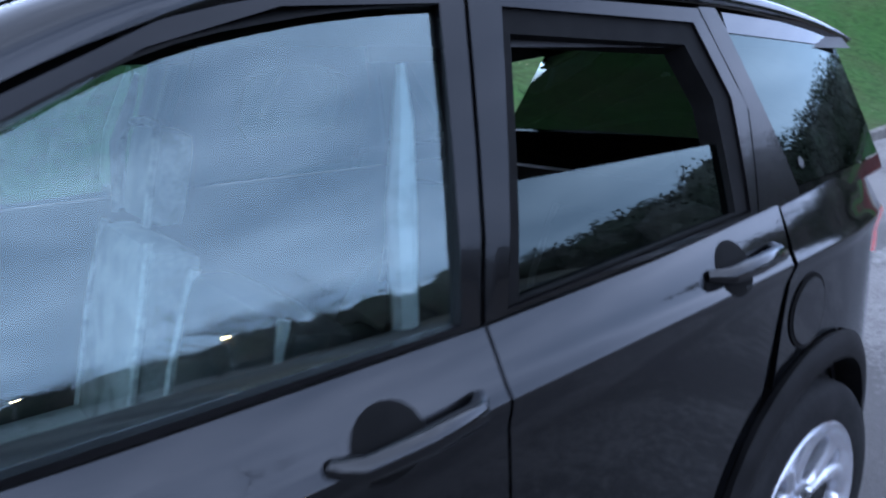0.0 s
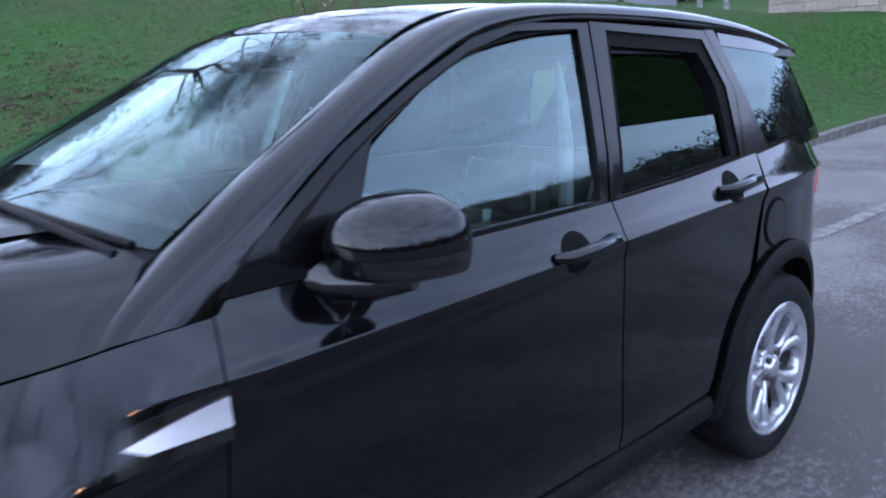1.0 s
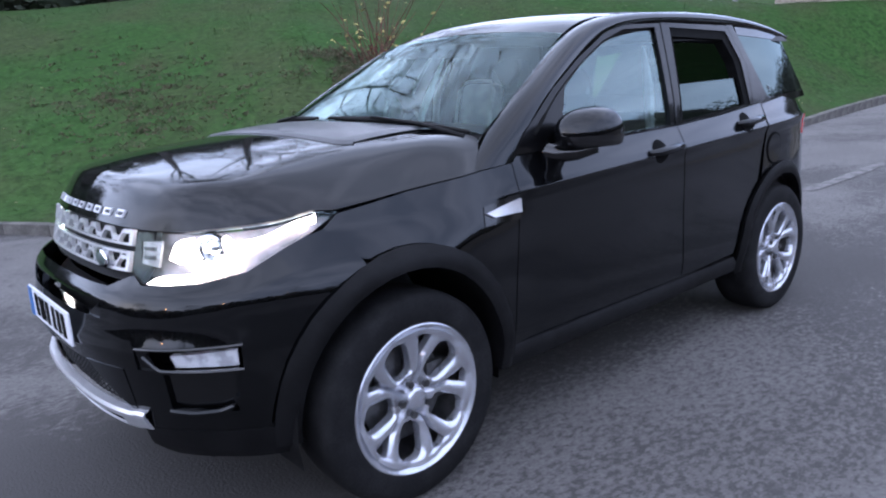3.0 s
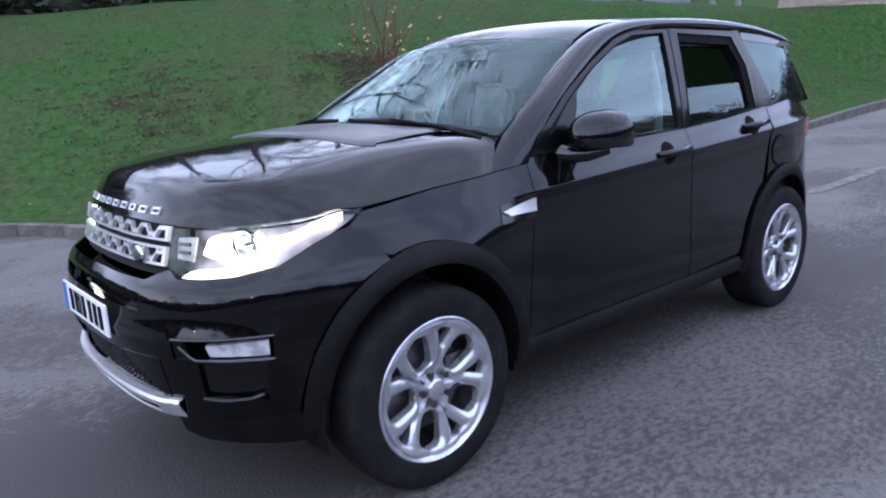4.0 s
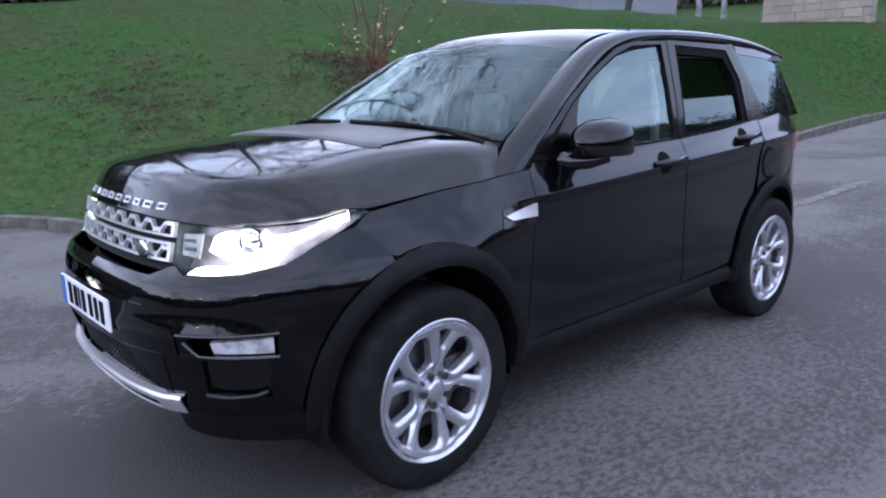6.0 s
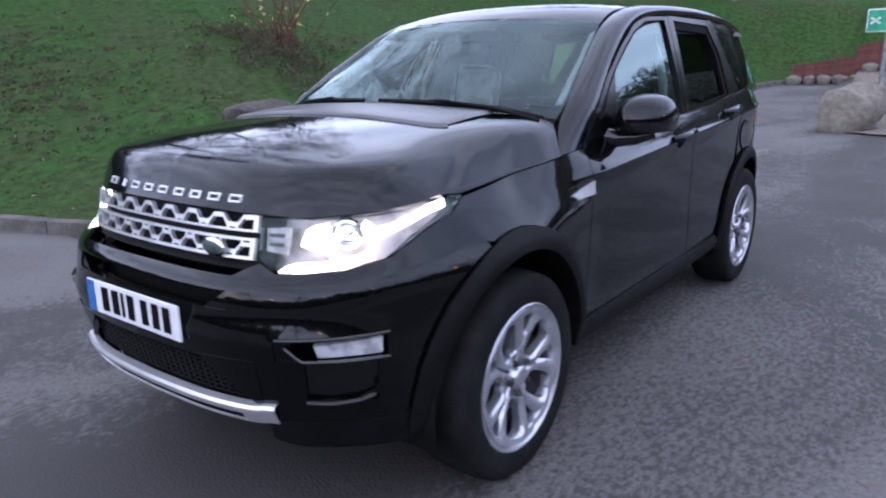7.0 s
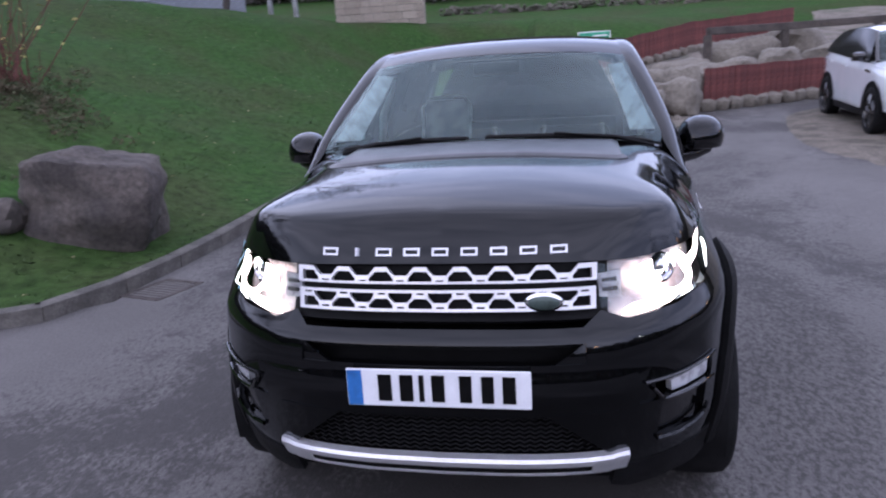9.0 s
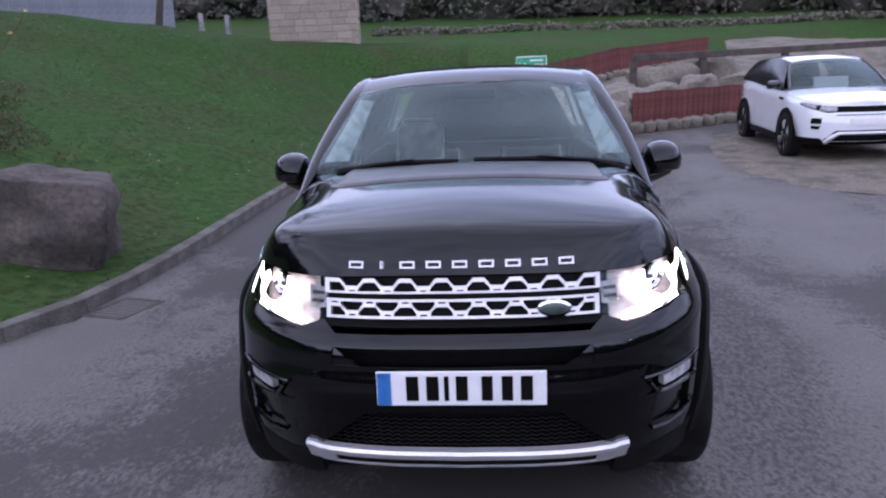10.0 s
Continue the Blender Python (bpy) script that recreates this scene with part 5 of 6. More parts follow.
for i, (x, y, h) in enumerate([(26, 8, 10), (28, 3, 8.5), (27, 13, 9), (30, -6, 11), (24, -18, 9), (34, 16, 12), (12, -30, 10), (-6, -34, 11)]):
    bare_tree(51 + i, h, "leafless roadside tree across the road", x, y, 5, 4)


# evergreen hedges and far woods, as clumps of small leaves
def leaf_mass(name, seed, spots, count, leaf, mat, label, category, core=0.0):
    """Many small leaves scattered through blobs (x, y, z, rx, ry, rz)."""
    rs = np.random.RandomState(seed)
    vol = np.array([s[3] * s[4] * s[5] for s in spots]) ** .67
    pick = rs.choice(len(spots), count, p=vol / vol.sum())
    sp = np.array(spots)[pick]
    n = rs.normal(size=(count, 3))
    n /= np.linalg.norm(n, axis=1)[:, None]
    r = (.55 + .5 * rs.rand(count) ** .6)[:, None]
    c = sp[:, :3] + n * r * sp[:, 3:]
    a = rs.normal(size=(count, 3))
    a /= np.linalg.norm(a, axis=1)[:, None]
    b = np.cross(a, rs.normal(size=(count, 3)))
    b /= np.linalg.norm(b, axis=1)[:, None]
    s = leaf * (.5 + rs.rand(count))[:, None]
    verts = np.stack([c - a * s, c + b * s * .45, c + a * s, c - b * s * .45], 1).reshape(-1, 3)
    faces = np.arange(count * 4).reshape(-1, 4).tolist()
    verts = verts.tolist()
    if core:
        # dense dark middle of every clump
        ico = bmesh.new()
        bmesh.ops.create_icosphere(ico, subdivisions=2, radius=1)
        for x, y, z, rx, ry, rz in spots:
            base = len(verts)
            for v in ico.verts:
                k = core * (1 + .35 * noise.noise(v.co * 1.7 + Vector((x, y, z))))
                verts.append((x + v.co.x * rx * k, y + v.co.y * ry * k, z + v.co.z * rz * k))
            faces += [[base + v.index for v in f.verts] for f in ico.faces]
        ico.free()
    data = bpy.data.meshes.new(name)
    data.from_pydata(verts, [], faces)
    data.materials.append(mat)
    ob = new(name, data)
    return tagged(ob, label, category, kind="stuff")


LEAF_DARK = material("dark_evergreen", (.022, .034, .016), .8, vary=.4, scale=.6, second=(.030, .028, .018))
TWIG_BROWN = material("winter_wood", (.105, .098, .085), .9, vary=.5, scale=.3, second=(.065, .075, .052))
rng = random.Random(8)
spots = []
for i in range(110):
    x = -44 + i * .75
    y = 46 - abs(i - 20) * .1 + rng.uniform(-2, 2)
    spots.append((x, y, on_land(x, y) + 1.6 + rng.uniform(0, 1.4), 2.6, 2.2, 2.4 + rng.random() * 1.2))
for i in range(26):
    x, y = 6 + i * 2.4, 46 + i * .3 + rng.uniform(-3, 3)
    spots.append((x, y, on_land(x, y) + 2.0 + rng.uniform(0, 1.5), 3, 2.6, 3 + rng.random() * 1.5))
leaf_mass("far_wood", 3, spots, 110000, .17, TWIG_BROWN, "dark winter wood behind the field", "wood", .62)
spots = []
for i in range(60):
    x, y = -18.4 + rng.uniform(-.4, .4) - .02 * max(0, i - 40) ** 1.5, -12 + i * .45
    spots.append((x, y, on_land(x, y) + .35 + rng.uniform(0, .25), 1.0, .9, .55 + .25 * rng.random()))
leaf_mass("hedge", 4, spots, 24000, .12, LEAF_DARK, "dark evergreen hedge on top of the bank", "hedge", .85)
spots = []
for i in range(60):
    a = radians(-62 + i * 2.1)
    r = 40 + rng.uniform(-4, 4)
    x, y = r * math.cos(a), r * math.sin(a)
    spots.append((x, y, land_z(x, y) + 1.6 + rng.uniform(0, 1.6), 2.4, 2.4, 2.6 + rng.random() * 1.5))
for i in range(62):
    a = radians(168 + i * 2.1)
    r = 46 + rng.uniform(-4, 4)
    x, y = r * math.cos(a), r * math.sin(a)
    spots.append((x, y, on_land(x, y) + 1.6 + rng.uniform(0, 1.2), 2.6, 2.6, 2.6 + rng.random() * 1.3))
leaf_mass("hedgerow", 5, spots, 80000, .2, TWIG_BROWN, "dark winter hedgerow across the road", "hedge", .85)

spots = []
for i in range(90):
    x, y = -23.5 + rng.uniform(-1.5, 1.5), -10 + i * .36
    spots.append((x, y, on_land(x, y) + rng.uniform(.8, 3.6), 1.5, 1.5, 1.4 + rng.random() * 1.2))
leaf_mass("thicket", 7, spots, 60000, .13, TWIG_BROWN, "dense leafless thicket behind the bank", "thicket", .5)

# street lamps across the road
LAMP_WARM = glow_material("street_lamp_glow", (1, .50, .22), 60)
LAMP_COOL = glow_material("street_lamp_cool", (.9, .95, 1), 40)
for i, (x, y, h, warm) in enumerate([(30, 2, 5.2, True), (33, 11, 5.6, True), (36, -9, 5.4, True), (31, -19, 5.4, False), (22, -31, 5.6, True), (4, -38, 5.6, True), (44, -4, 5.2, True), (48, 6, 4.6, False), (41, -14, 4.8, True), (52, 1, 5.4, True), (38, -25, 4.8, False), (46, 14, 5.2, True)]):
    s = thing("street_lamp", "lit street lamp on a tall grey column", "street lamp", "street lamps", (x, y, land_z(x, y)))
    part("column", tube([(0, 0, -.2), (0, 0, h)], [.075, .045], 8), POST, s)
    part("lantern", box(bmesh.new(), (-.45, -.14, h), (.25, .14, h + .14), .04), POST, s)
    part("bulb", box(bmesh.new(), (-.42, -.17, h - .24), (.16, .17, h), .08), LAMP_WARM if warm else LAMP_COOL, s, "glowing lamp")

# stone wall end and grey boarded fence above the lawn
BLOCK = material("sandstone_block", (.27, .235, .19), .9, vary=.25, scale=3, second=(.26, .22, .18), bump=.6, bump_scale=24, each=.3)
wall = thing("stone_wall", "pale sandstone block wall standing on the lawn", "wall")
MORTAR = material("mortar", (.20, .185, .165), .95, scale=6, bump=.5, bump_scale=40)
wa, wb = Vector((-7.2, 19.2, 0)), Vector((-4.3, 19.4, 0))
wz = min(on_land(*wa[:2]), on_land(*wb[:2])) - .25
wlen = (wb - wa).length
frame_m = Matrix.Translation((wa.x, wa.y, wz)) @ Matrix.Rotation(math.atan2(wb.y - wa.y, wb.x - wa.x), 4, "Z")
ob = part("core", box(bmesh.new(), (.03, .03, 0), (wlen - .03, .57, 3.7)), MORTAR, wall, smooth=False)
ob.matrix_basis = frame_m
rng = random.Random(12)
z = 0
while z < 3.7:
    h = rng.choice((.17, .21, .24))
    x = -rng.random() * .2
    while x < wlen:
        w = rng.uniform(.28, .6)
        x1 = min(x + w, wlen)
        x0 = max(x, 0)
        if x1 - x0 > .06:
            ob = part("block", box(bmesh.new(), (x0 + .006, rng.uniform(0, .025), z + .006), (x1 - .006, .6, z + h - .006), .012), BLOCK, wall, smooth=False)
            ob.matrix_basis = frame_m
        x += w
    z += h
GREY_BOARD = material("grey_boarding", (.20, .215, .25), .7, vary=.15, scale=2, second=(.16, .175, .21), bump=.2, bump_scale=30, each=.12)
f = thing("board_fence", "tall blue-grey boarded fence above the lawn", "fence")
data = mesh_of("panel", box(bmesh.new(), (-.145, -.02, -.2), (.145, .02, 2.2), .01), GREY_BOARD, False)
line = along([(-26, 16.5), (-18, 19.5), (-11.2, 21.5)], 56)
for i in range(len(line) - 1):
    d = line[i + 1] - line[i]
    ob = new("panel", data)
    ob.parent = f
    ob.matrix_basis = Matrix.Translation((line[i][0], line[i][1] + .02 * (i % 2), on_land(*line[i]))) @ Matrix.Rotation(math.atan2(d[1], d[0]), 4, "Z")
for x, y in ((-10.0, 20.6), (-9.0, 20.4)):
    p = part("post", box(bmesh.new(), (-.07, -.07, -.2), (.07, .07, 1.0), .01), POST, None, smooth=False)
    p.location = (x, y, on_land(x, y))
    p.name = "wooden_post"
    tagged(p, "short pale post on the lawn", "post", "short posts")

# red-stemmed shrub with a few yellow leaves, dead plants round its foot
RED_TWIG = material("red_twig", (.12, .035, .028), .8, vary=.3, scale=10)
YELLOW = material("yellow_leaf", (.55, .45, .16), .7, vary=.3, scale=5)
DEAD = material("dead_plant", (.088, .068, .040), .9, vary=.5, scale=4, second=(.050, .070, .026))


def shrub(x, y, seed):
    rng = random.Random(seed)
    s = thing("shrub", "bare red-stemmed shrub with a few yellow leaves", "shrub", place=(x, y, on_land(x, y) - .05))
    tips = []
    for i in range(46):
        a, lean = rng.uniform(0, math.tau), rng.uniform(.05, .85)
        h = rng.uniform(.5, 1.5)
        p = [Vector((rng.uniform(-.3, .3), rng.uniform(-.3, .3), 0))]
        for k in range(4):
            p.append(p[-1] + Vector((math.cos(a) * lean * h / 4, math.sin(a) * lean * h / 4, h / 4)) + Vector((rng.uniform(-.03, .03), rng.uniform(-.03, .03), 0)))
        part("stem", tube(p, [.010, .008, .006, .005, .003], 4, False), RED_TWIG, s)
        tips.append(p)
    for i in range(70):
        p = rng.choice(tips)
        c = p[rng.randint(2, 4)]
        w = Vector((rng.uniform(-1, 1), rng.uniform(-1, 1), rng.uniform(-.8, .4))).normalized()
        u = w.cross(Vector((rng.random(), rng.random(), rng.random()))).normalized()
        bm = bmesh.new()
        L = rng.uniform(.05, .11)
        vs = [bm.verts.new(c + q) for q in (Vector((0, 0, 0)), w * L * .5 + u * L * .22 + Vector((0, 0, .006)), w * L, w * L * .5 - u * L * .22 + Vector((0, 0, .006)))]
        bm.faces.new(vs)
        part("leaf", bm, YELLOW, s, "yellow leaf")


shrub(-6.85, 4.3, 3)
spots = []
rng = random.Random(4)
for i in range(110):
    x, y = -6.9 + rng.gauss(0, .75), 4.1 + rng.gauss(0, .5)
    if signed(KERB_LINE, x, y) > .7:
        spots.append((x, y, on_land(x, y) + .04, .16, .16, .10))
for i in range(420):
    x, y = -8.7 + rng.gauss(0, 1.5), 1.25 + rng.gauss(0, .65)
    if signed(KERB_LINE, x, y) > .7:
        spots.append((x, y, on_land(x, y) - .01, .12, .12, .035))
leaf_mass("dead_plants", 6, spots, 26000, .020, DEAD, "low brown dead plants on the lawn", "plants")


# grass blades over the near bank, fallen leaves on it
def blades(count, seed, x0, x1, y0, y1, near):
    rs = random.Random(seed)
    verts, faces = [], []
    while len(faces) < count:
        x, y = rs.uniform(x0, x1), rs.uniform(y0, y1)
        d = signed(KERB_LINE, x, y)
        if d < .13 or d > near:
            continue
        z = bank_top(x, y, d) - .005
        h, a, lean = rs.uniform(.006, .024), rs.uniform(0, math.tau), rs.uniform(-.05, .05)
        w = rs.uniform(.006, .012)
        dx, dy = math.cos(a) * w, math.sin(a) * w
        k = len(verts)
        verts += [(x - dx, y - dy, z), (x + dx, y + dy, z), (x + lean + dy, y + rs.uniform(-.06, .06), z + h)]
        faces.append((k, k + 1, k + 2))
    data = bpy.data.meshes.new("grass_blades")
    data.from_pydata(verts, [], faces)
    data.materials.append(GRASS_BLADE)
    data.polygons.foreach_set("use_smooth", [True] * len(faces))
    data.normals_split_custom_set_from_vertices([(0, 0, 1)] * len(verts))
    return tagged(new("grass_blades", data), "short green grass blades on the bank", "grass", kind="stuff")


GRASS_BLADE = material("grass_blade", (.042, .094, .020), .8, vary=.35, scale=.45, fine=6, second=(.040, .062, .014))
blades(120000, 2, -16, -2.2, -8, 24, 14)
LITTER = material("fallen_leaf", (.42, .36, .20), .8, vary=.4, scale=5)
rs = random.Random(9)
verts, faces = [], []
while len(faces) < 260:
    x, y = rs.uniform(-11, -2.5), rs.uniform(-3, 13)
    d = signed(KERB_LINE, x, y)
    if d < .2:
        continue
    z, k, s, a = bank_top(x, y, d) + .05, len(verts), rs.uniform(.015, .035), rs.uniform(0, math.tau)
    c, n = math.cos(a) * s, math.sin(a) * s
    verts += [(x - c, y - n, z), (x + n * .5, y - c * .5, z + .01), (x + c, y + n, z + .005), (x - n * .5, y + c * .5, z + .012)]
    faces.append((k, k + 1, k + 2, k + 3))
data = bpy.data.meshes.new("fallen_leaves")
data.from_pydata(verts, [], faces)
data.materials.append(LITTER)
tagged(new("fallen_leaves", data), "pale fallen leaves scattered on the lawn", "leaves", kind="stuff")


# ---- the white car beyond ----
WHITE = material("white_paint", (.72, .76, .80), .2, coat=1.0, vary=.02, scale=2, second=(.78, .80, .84))


W_OUT = dense([(0, -2.17), (.30, -2.155), (.55, -2.10), (.74, -1.99), (.86, -1.82), (.925, -1.55), (.945, -1.1), (.945, 1.1), (.92, 1.65), (.84, 1.98), (.62, 2.12), (0, 2.17)], 6)
W_ARC = np.concatenate([[0], np.cumsum(np.hypot(*np.diff(W_OUT, axis=0).T))])


def w_top(y):
    """Height of the white car's shoulder."""
    return float(np.interp(y, [-2.17, -2.0, -1.6, -1.0, 0, 1.2, 2.17], [.885, .93, .985, 1.04, 1.075, 1.13, 1.14]))


def w_skin(s_, z, sg=1, off=0.0):
    x, y = float(np.interp(s_, W_ARC, W_OUT[:, 0])), float(np.interp(s_, W_ARC, W_OUT[:, 1]))
    x2, y2 = float(np.interp(s_ + .02, W_ARC, W_OUT[:, 0])), float(np.interp(s_ + .02, W_ARC, W_OUT[:, 1]))
    x1, y1 = float(np.interp(s_ - .02, W_ARC, W_OUT[:, 0])), float(np.interp(s_ - .02, W_ARC, W_OUT[:, 1]))
    k = math.hypot(x2 - x1, y2 - y1) or 1
    tx, ty = (x2 - x1) / k, (y2 - y1) / k
    front = ease((-y - 1.75) / .35)
    u = z - w_top(y)
    i = .05 * ease((u + .10) / .10) * (1 - front) + .016 * ease((.62 - z) / .25) + .07 * ease((.36 - z) / .12)
    i += front * (.085 * ease((z - .60) / .32) - .018 * ease((z - .70) / .05) * ease((.80 - z) / .05))
    i -= .016 * (math.exp(-((y + 1.33) / .33) ** 2) + math.exp(-((y - 1.33) / .33) ** 2)) * ease((.95 - z) / .2) + off
    return Vector(((x - ty * i) * sg, y + tx * i, z))


def w_patch(bottom, top, nu, nv, sg, off=.004, depth=.012):
    a, b = along(bottom, nu), along(top, nu)
    bm = grid_mesh([[w_skin(*(q0 + (q1 - q0) * k / nv), sg, off) for q0, q1 in zip(a, b)] for k in range(nv + 1)])
    return flange(bm, depth, (0, 0, .7)) if depth else bm


DARK_PANE = material("dark_pane", (.006, .007, .008), .12, scale=5)
DARK_PANE.node_tree.nodes["Principled BSDF"].inputs["Specular IOR Level"].default_value = .25


def white_car(m):
    w = thing("white_car", "white sporty SUV parked on gravel, paper sheet behind its windscreen", "car")
    ss = np.linspace(0, W_ARC[-1], 90)
    ring = [(a, 1) for a in ss] + [(a, -1) for a in ss[-2:0:-1]]
    rows = [[w_skin(a, .28 + (w_top(w_skin(a, .6).y) - .28) * v, sg) for a, sg in ring] for v in (0, .08, .16, .26, .38, .50, .60, .68, .76, .83, .89, .94, .98, 1)]
    body = part("body", grid_mesh(rows, closed=True), WHITE, w)
    edge = rows[-1]
    half_ = [p_ for p_ in edge[:90]]

    def deck(lo, hi, crown, drop=0.0):
        out = []
        for p_ in half_:
            if lo <= p_.y <= hi:
                out.append([Vector((p_.x * k, p_.y, p_.z - drop + crown * (1 - abs(k) ** 2.6))) for k in np.linspace(-1, 1, 21)])
        return grid_mesh(out)
    part("bonnet", deck(-2.2, -.70, .055), WHITE, body)
    part("shoulder", deck(-.75, 2.2, .0, .004), CABIN, body, "dark inner shoulder")
    # greenhouse
    base = [Vector((x, -.93 - .16 * (1 - (x / .76) ** 2), 1.065 + .035 * (1 - (x / .76) ** 2))) for x in np.linspace(-.76, .76, 15)]
    top = [Vector((x, -.17 - .07 * (1 - (x / .60) ** 2), 1.495 + .045 * (1 - (x / .60) ** 2))) for x in np.linspace(-.60, .60, 15)]
    pane = part("windscreen", grid_mesh([[a.lerp(b, v) + Vector((0, 0, .02 * math.sin(v * math.pi))) for a, b in zip(base, top)] for v in np.linspace(0, 1, 7)]), PLAIN_GLASS, w, "clear windscreen")
    pane.visible_shadow = False
    roof_yz = [(-.17, 1.495, .60), (.05, 1.545, .605), (.5, 1.565, .61), (1.1, 1.555, .61), (1.65, 1.52, .60), (1.98, 1.475, .59)]
    rows = []
    for y, z, hw in roof_yz:
        rows.append([Vector((hw * k, y - .07 * (1 - k * k) * (1 if y < 0 else .3), z + .045 * (1 - abs(k) ** 3))) for k in np.linspace(-1, 1, 15)])
    part("roof", flange(grid_mesh(rows), .04, (0, .5, .9)), WHITE, w)
    rows = [[a.lerp(Vector((a.x * 1.25, a.y + .14, 1.13)), v) for a in rows[-1]] for v in np.linspace(0, 1, 5)]
    part("rear_window", grid_mesh(rows), GLOSS_BLACK, w, "dark rear glass")
    part("cabin", box(bmesh.new(), (-.66, -.55, .5), (.66, 1.6, 1.12), .05), CABIN, w)
    for x in (-.36, .36):
        seat = part("seat", box(bmesh.new(), (x - .22, .05, .9), (x + .22, .18, 1.26), .05), CABIN, w)
        part("headrest", box(bmesh.new(), (x - .12, .07, 1.27), (x + .12, .16, 1.42), .04), CABIN, seat)
    for sg in (1, -1):
        lo = along([(-.86, 1.045), (.2, 1.085), (1.25, 1.135), (1.95, 1.155)], 14)
        hi = along([(y, z, hw) for y, z, hw in roof_yz], 14)
        rows = [[Vector((sg * (.885 - .03 * max(0, a[0] - 1.2)) , a[0], a[1])).lerp(Vector((sg * b[2], b[0], b[1])), v) + Vector((sg * .025 * math.sin(v * math.pi), 0, 0)) for a, b in zip(lo, hi)] for v in np.linspace(0, 1, 6)]
        part("side_window", grid_mesh(rows), DARK_PANE, w, "dark side glass")
        part("screen_pillar", tube([(.80 * sg, -.93, 1.05), (.71 * sg, -.52, 1.30), (.61 * sg, -.15, 1.495)], [.035, .03, .03], 8), GLOSS_BLACK, w, "black pillar")
        lamp = part("headlight", w_patch([(.44, .79), (.60, .785), (.86, .845), (1.06, .905)], [(.44, .865), (.62, .872), (.86, .905), (1.08, .925)], 14, 4, sg, .003, .01), LAMP_BOWL, w, "slim headlight")
        part("lamp_surround", w_patch([(.44, .775), (.60, .768), (.86, .828), (1.10, .900)], [(.44, .792), (.60, .787), (.86, .847), (1.08, .908)], 14, 2, sg, .006, .01), GLOSS_BLACK, lamp, "black surround")
        part("projector", lathe([(0, .04), (.02, .036), (.03, .002)], 16), GLOSS_BLACK, lamp).matrix_basis = Matrix.Translation(w_skin(.74, .85, sg) + Vector((0, .005, 0))) @ Vector((.4 * sg, -1, 0)).to_track_quat("X", "Z").to_matrix().to_4x4()
        part("fog_vent", w_patch([(.66, .60), (.82, .60)], [(.66, .685), (.82, .685)], 5, 4, sg, .004, .02), INK, w, "black vent")
        part("fog_vent", w_patch([(.69, .515), (.80, .515)], [(.67, .57), (.82, .57)], 5, 4, sg, .004, .02), INK, w, "black vent")
        bm = box(bmesh.new(), (-.10, -.07, -.075), (.11, .06, .07), .05, Matrix.Translation((1.0 * sg, -.62, 1.145)))
        mirror = part("door_mirror", bm, GLOSS_BLACK, w, "black door mirror")
        part("mirror_arm", tube([(.84 * sg, -.64, 1.06), (.97 * sg, -.62, 1.10)], .03, 8), GLOSS_BLACK, mirror)
        q0 = W_ARC[int(np.argmin(np.abs(W_OUT[:, 1] + .98) + 9 * (W_OUT[:, 0] < .5)))]
        part("side_vent", w_patch([(q0, .915), (q0 + .24, .93)], [(q0 + .02, .955), (q0 + .25, .965)], 4, 2, sg, .006, .01), GLOSS_BLACK, w)
        part("sill", box(bmesh.new(), (min(.78 * sg, .925 * sg), -.95, .22), (max(.78 * sg, .925 * sg), .95, .36), .03), PLASTIC, w, "black sill")
        for y in (.0, .95):
            part("door_handle", tube([(.945 * sg, y + .12, .965 + .04 * y), (.965 * sg, y + .17, .967 + .04 * y), (.965 * sg, y + .28, .972 + .04 * y), (.945 * sg, y + .33, .972 + .04 * y)], .012, 6), WHITE, w)
        for yc in (-1.33, 1.33):
            rows = []
            for r, x in ((.25, .952), (.41, .966), (.445, .974), (.455, .955)):
                rows.append([Vector((sg * x, yc + r * math.cos(radians(a)), .36 + r * math.sin(radians(a)))) for a in range(-8, 192, 10)])
            part("wheel_arch", grid_mesh(rows), INK, w, "black wheel arch")
            wheel_ = part("wheel", lathe([(-.11, .22), (-.115, .33), (-.09, .36), (.09, .36), (.112, .33), (.112, .275), (.10, .262)], 36), RUBBER, w, "black tyre")
            part("wheel_rim", lathe([(.105, .265), (.06, .25), (.05, .10), (.08, .05), (.08, .005)], 20), GLOSS_BLACK, wheel_, "black rim")
            for k in range(5):
                a = k * math.tau / 5
                part("spoke", box(bmesh.new(), (.07, .05, -.022), (.10, .262, .022), .008, Matrix.Rotation(a, 4, "X")), GLOSS_BLACK, wheel_)
            wheel_.matrix_basis = pose(.875 * sg, yc, .36, 0, 0, 0 if sg > 0 else 180)
        # front: grille half, lower intake half
        part("grille", w_patch([(0, .775), (.45, .775)], [(0, .862), (.45, .862)], 10, 4, sg, .004, .01), INK, w, "black grille")
        part("lower_intake", w_patch([(0, .27), (.72, .27)], [(0, .50), (.44, .50)], 10, 5, sg, .003, .01), INK, w, "black lower intake")
        part("corner_valance", w_patch([(.60, .26), (1.30, .26)], [(.66, .375), (1.30, .395)], 10, 3, sg, .005, .01), PLASTIC, w, "black lower corner")
        part("skid_leg", tube([w_skin(.40, .455, sg, .02), w_skin(.50, .40, sg, .022), w_skin(.60, .31, sg, .018)], [.030, .034, .036], 8), TRIM_SILVER, w, "silver skid plate")
    part("skid_plate", tube([w_skin(abs(a), .458, 1 if a >= 0 else -1, .02) for a in np.linspace(-.42, .42, 13)], .026, 8), TRIM_SILVER, w, "silver skid plate")
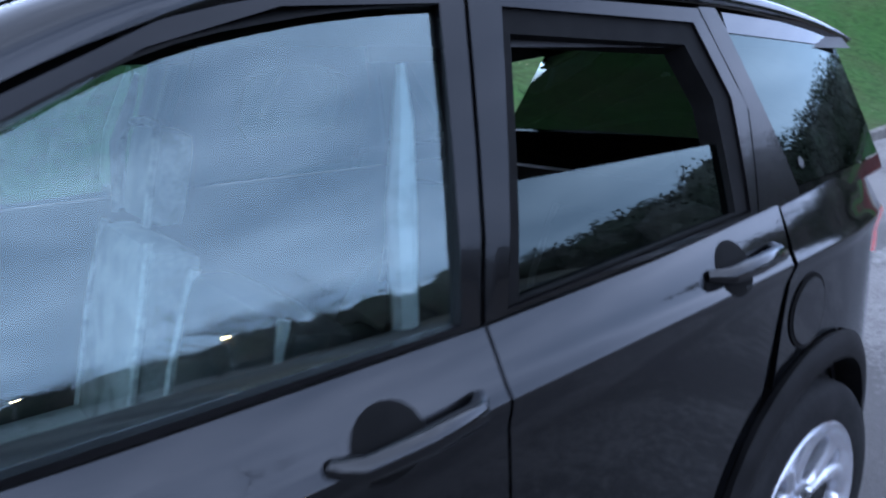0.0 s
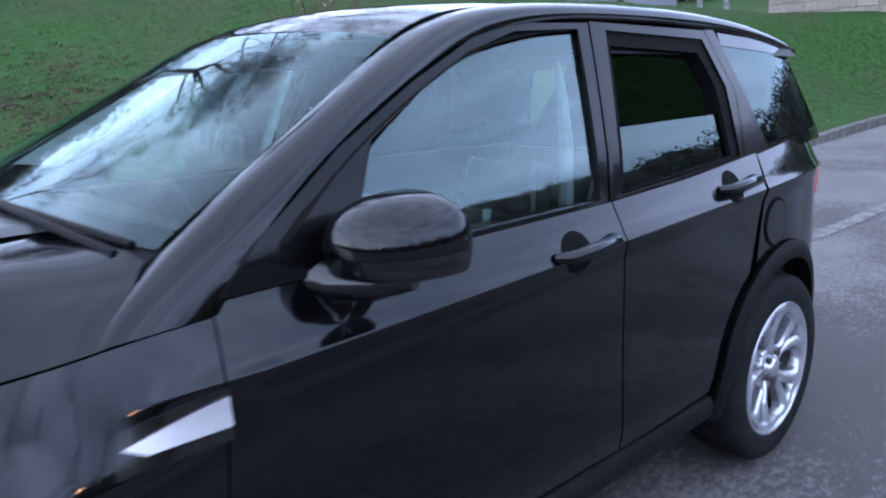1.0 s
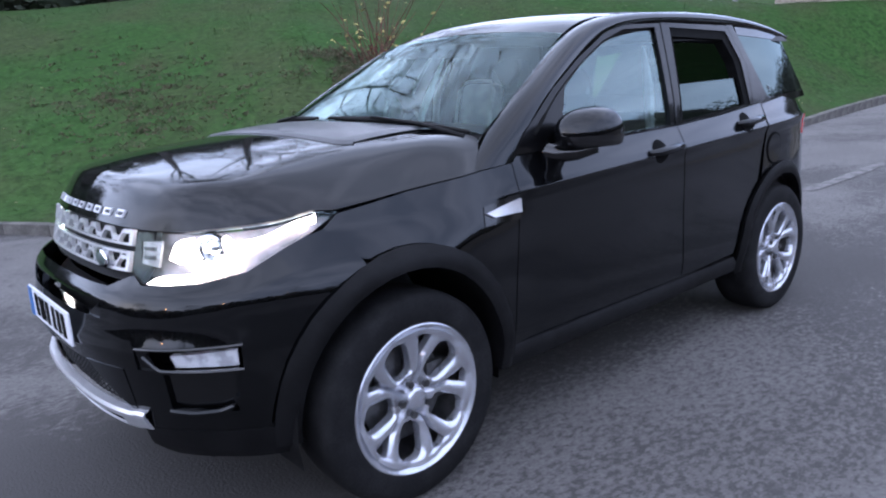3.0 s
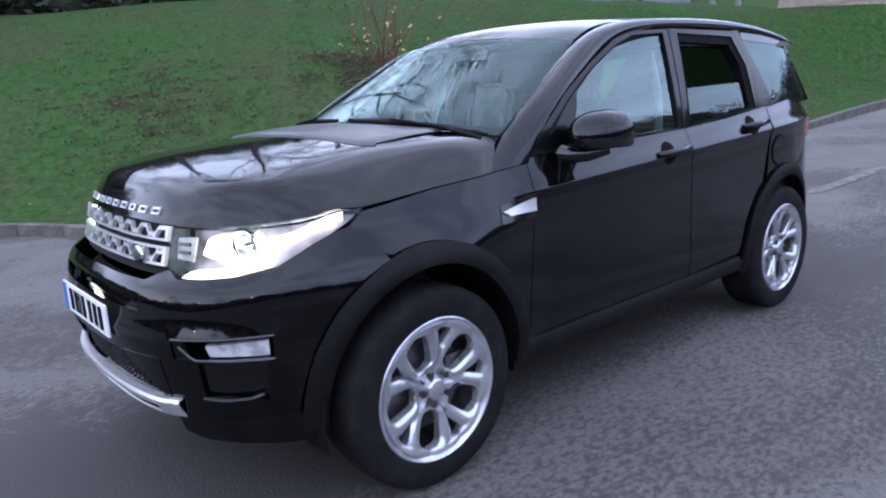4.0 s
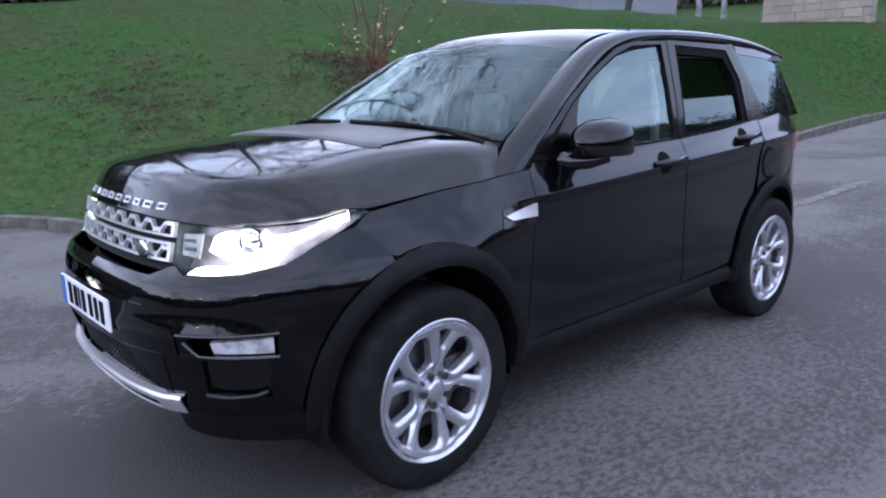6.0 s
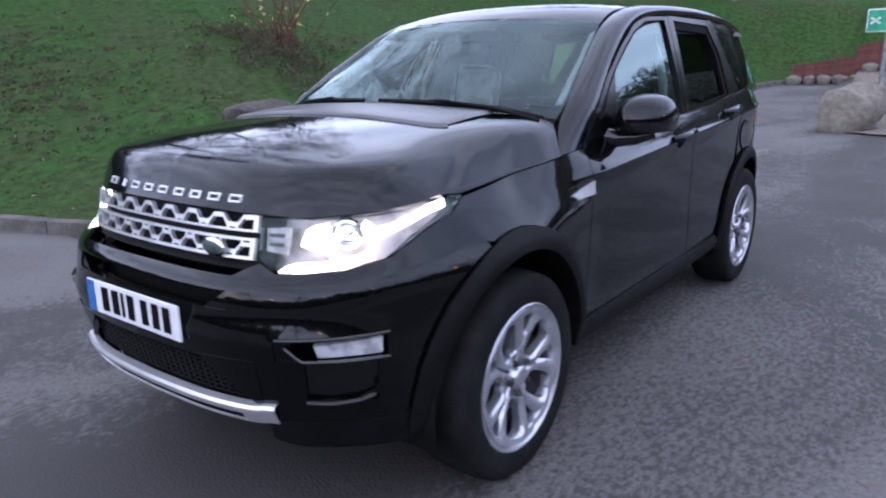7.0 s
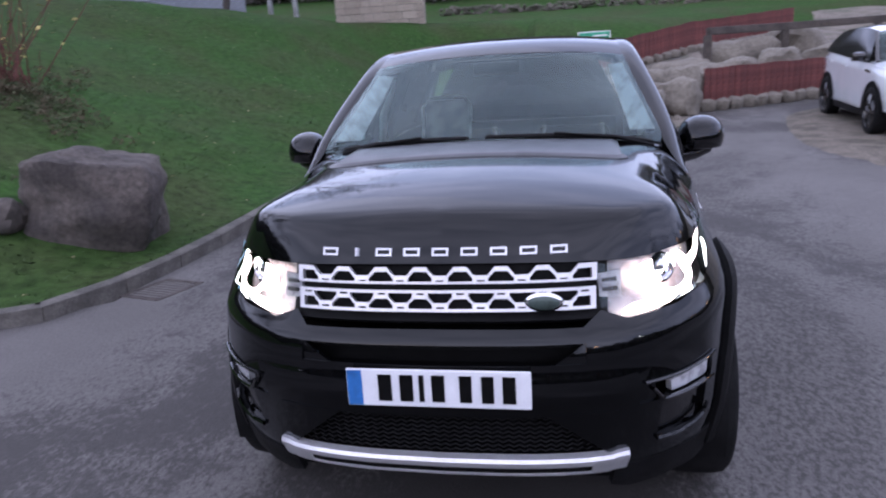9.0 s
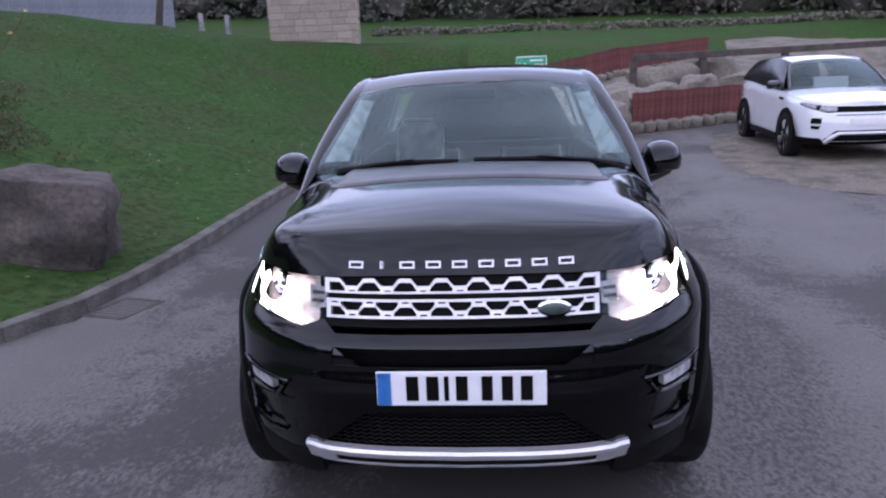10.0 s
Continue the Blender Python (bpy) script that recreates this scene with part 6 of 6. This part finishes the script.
    part("grille_bar", tube([w_skin(abs(a), .735, 1 if a >= 0 else -1, .004) for a in np.linspace(-.46, .46, 13)], .008, 6), DARK_METAL, w)
    part("number_plate", box(bmesh.new(), (-.26, -2.176, .575), (.26, -2.160, .685), .003), PLATE_WHITE, w, "white number plate")
    part("paper_sheet", box(bmesh.new(), (-.36, -.003, 0), (.20, .003, .16), 0, Matrix.Translation((0, -.74, 1.10)) @ Matrix.Rotation(radians(-12), 4, "X")), PLATE_WHITE, w, "pale sheet of paper")
    w.matrix_basis = m
    return w


white_car(pose(5.63, 8.62, on_land(5.63, 8.62), 2.0, 0, -4.5) @ Matrix.Diagonal((.93, .95, .95, 1)))

# bare earth mound behind the timber rail
rows = []
for y in np.linspace(20.5, 29, 18):
    row = []
    for x in np.linspace(7.0, 36, 50):
        u = ease((x - 7.0) / 6) * ease((y - 20.5) / 3.5) * ease((29 - y) / 2.5)
        row.append((x, y, on_land(x, y) - .25 + u * (.75 + .3 * noise.noise(Vector((x * .35, y * .35, 2)))) + .10 * noise.noise(Vector((x * 1.4, y * 1.4, 5)))))
    rows.append(row)
tagged(new("earth_mound", mesh_of("earth_mound", grid_mesh(rows), EARTH)), "bare grey-brown earth mound behind the timber rail", "mound", kind="structure")

DRY_STONE = material("field_stone", (.12, .108, .088), .9, vary=.4, scale=1.2, second=(.07, .072, .05), bump=.6, bump_scale=12)
# low field wall of loose stones behind the lawn
bm = bmesh.new()
rng = random.Random(21)
for i in range(1500):
    u = rng.random()
    x, y = -6 + 44 * u, 31.5 + 2.5 * u + rng.uniform(-.25, .25)
    size = rng.uniform(.10, .24)
    r0 = bmesh.ops.create_icosphere(bm, subdivisions=1, radius=size / 2)
    bmesh.ops.transform(bm, matrix=Matrix.Translation((x, y, on_land(x, y) + rng.uniform(-.05, .32))) @ Euler((rng.random() * 3, rng.random() * 3, rng.random() * 3)).to_matrix().to_4x4() @ Matrix.Diagonal((1.3, 1, .8, 1)), verts=r0["verts"])
tagged(part("field_wall", bm, DRY_STONE, None, smooth=False), "low dry stone field wall across the grass", "wall", kind="stuff")

# worn pale line on the road
LINE = material("worn_line_paint", (.150, .144, .138), .85, vary=.35, scale=7, fine=30, second=(.085, .08, .076))
pts = [(-.31, 4.8), (-.25, 5.6), (-.20, 6.7)]
rows = []
for off in (-.07, .07):
    rows.append([(x + off + .012 * math.sin(k * 2.3 + off * 40), y, land_z(x + off, y) + .012 * noise.noise(Vector((x * .4, y * .4, 0))) + .006) for k, (x, y) in enumerate(along(pts, 30))])
tagged(new("road_line", mesh_of("road_line", grid_mesh(rows), LINE)), "worn pale line on the asphalt", "road marking", kind="structure")
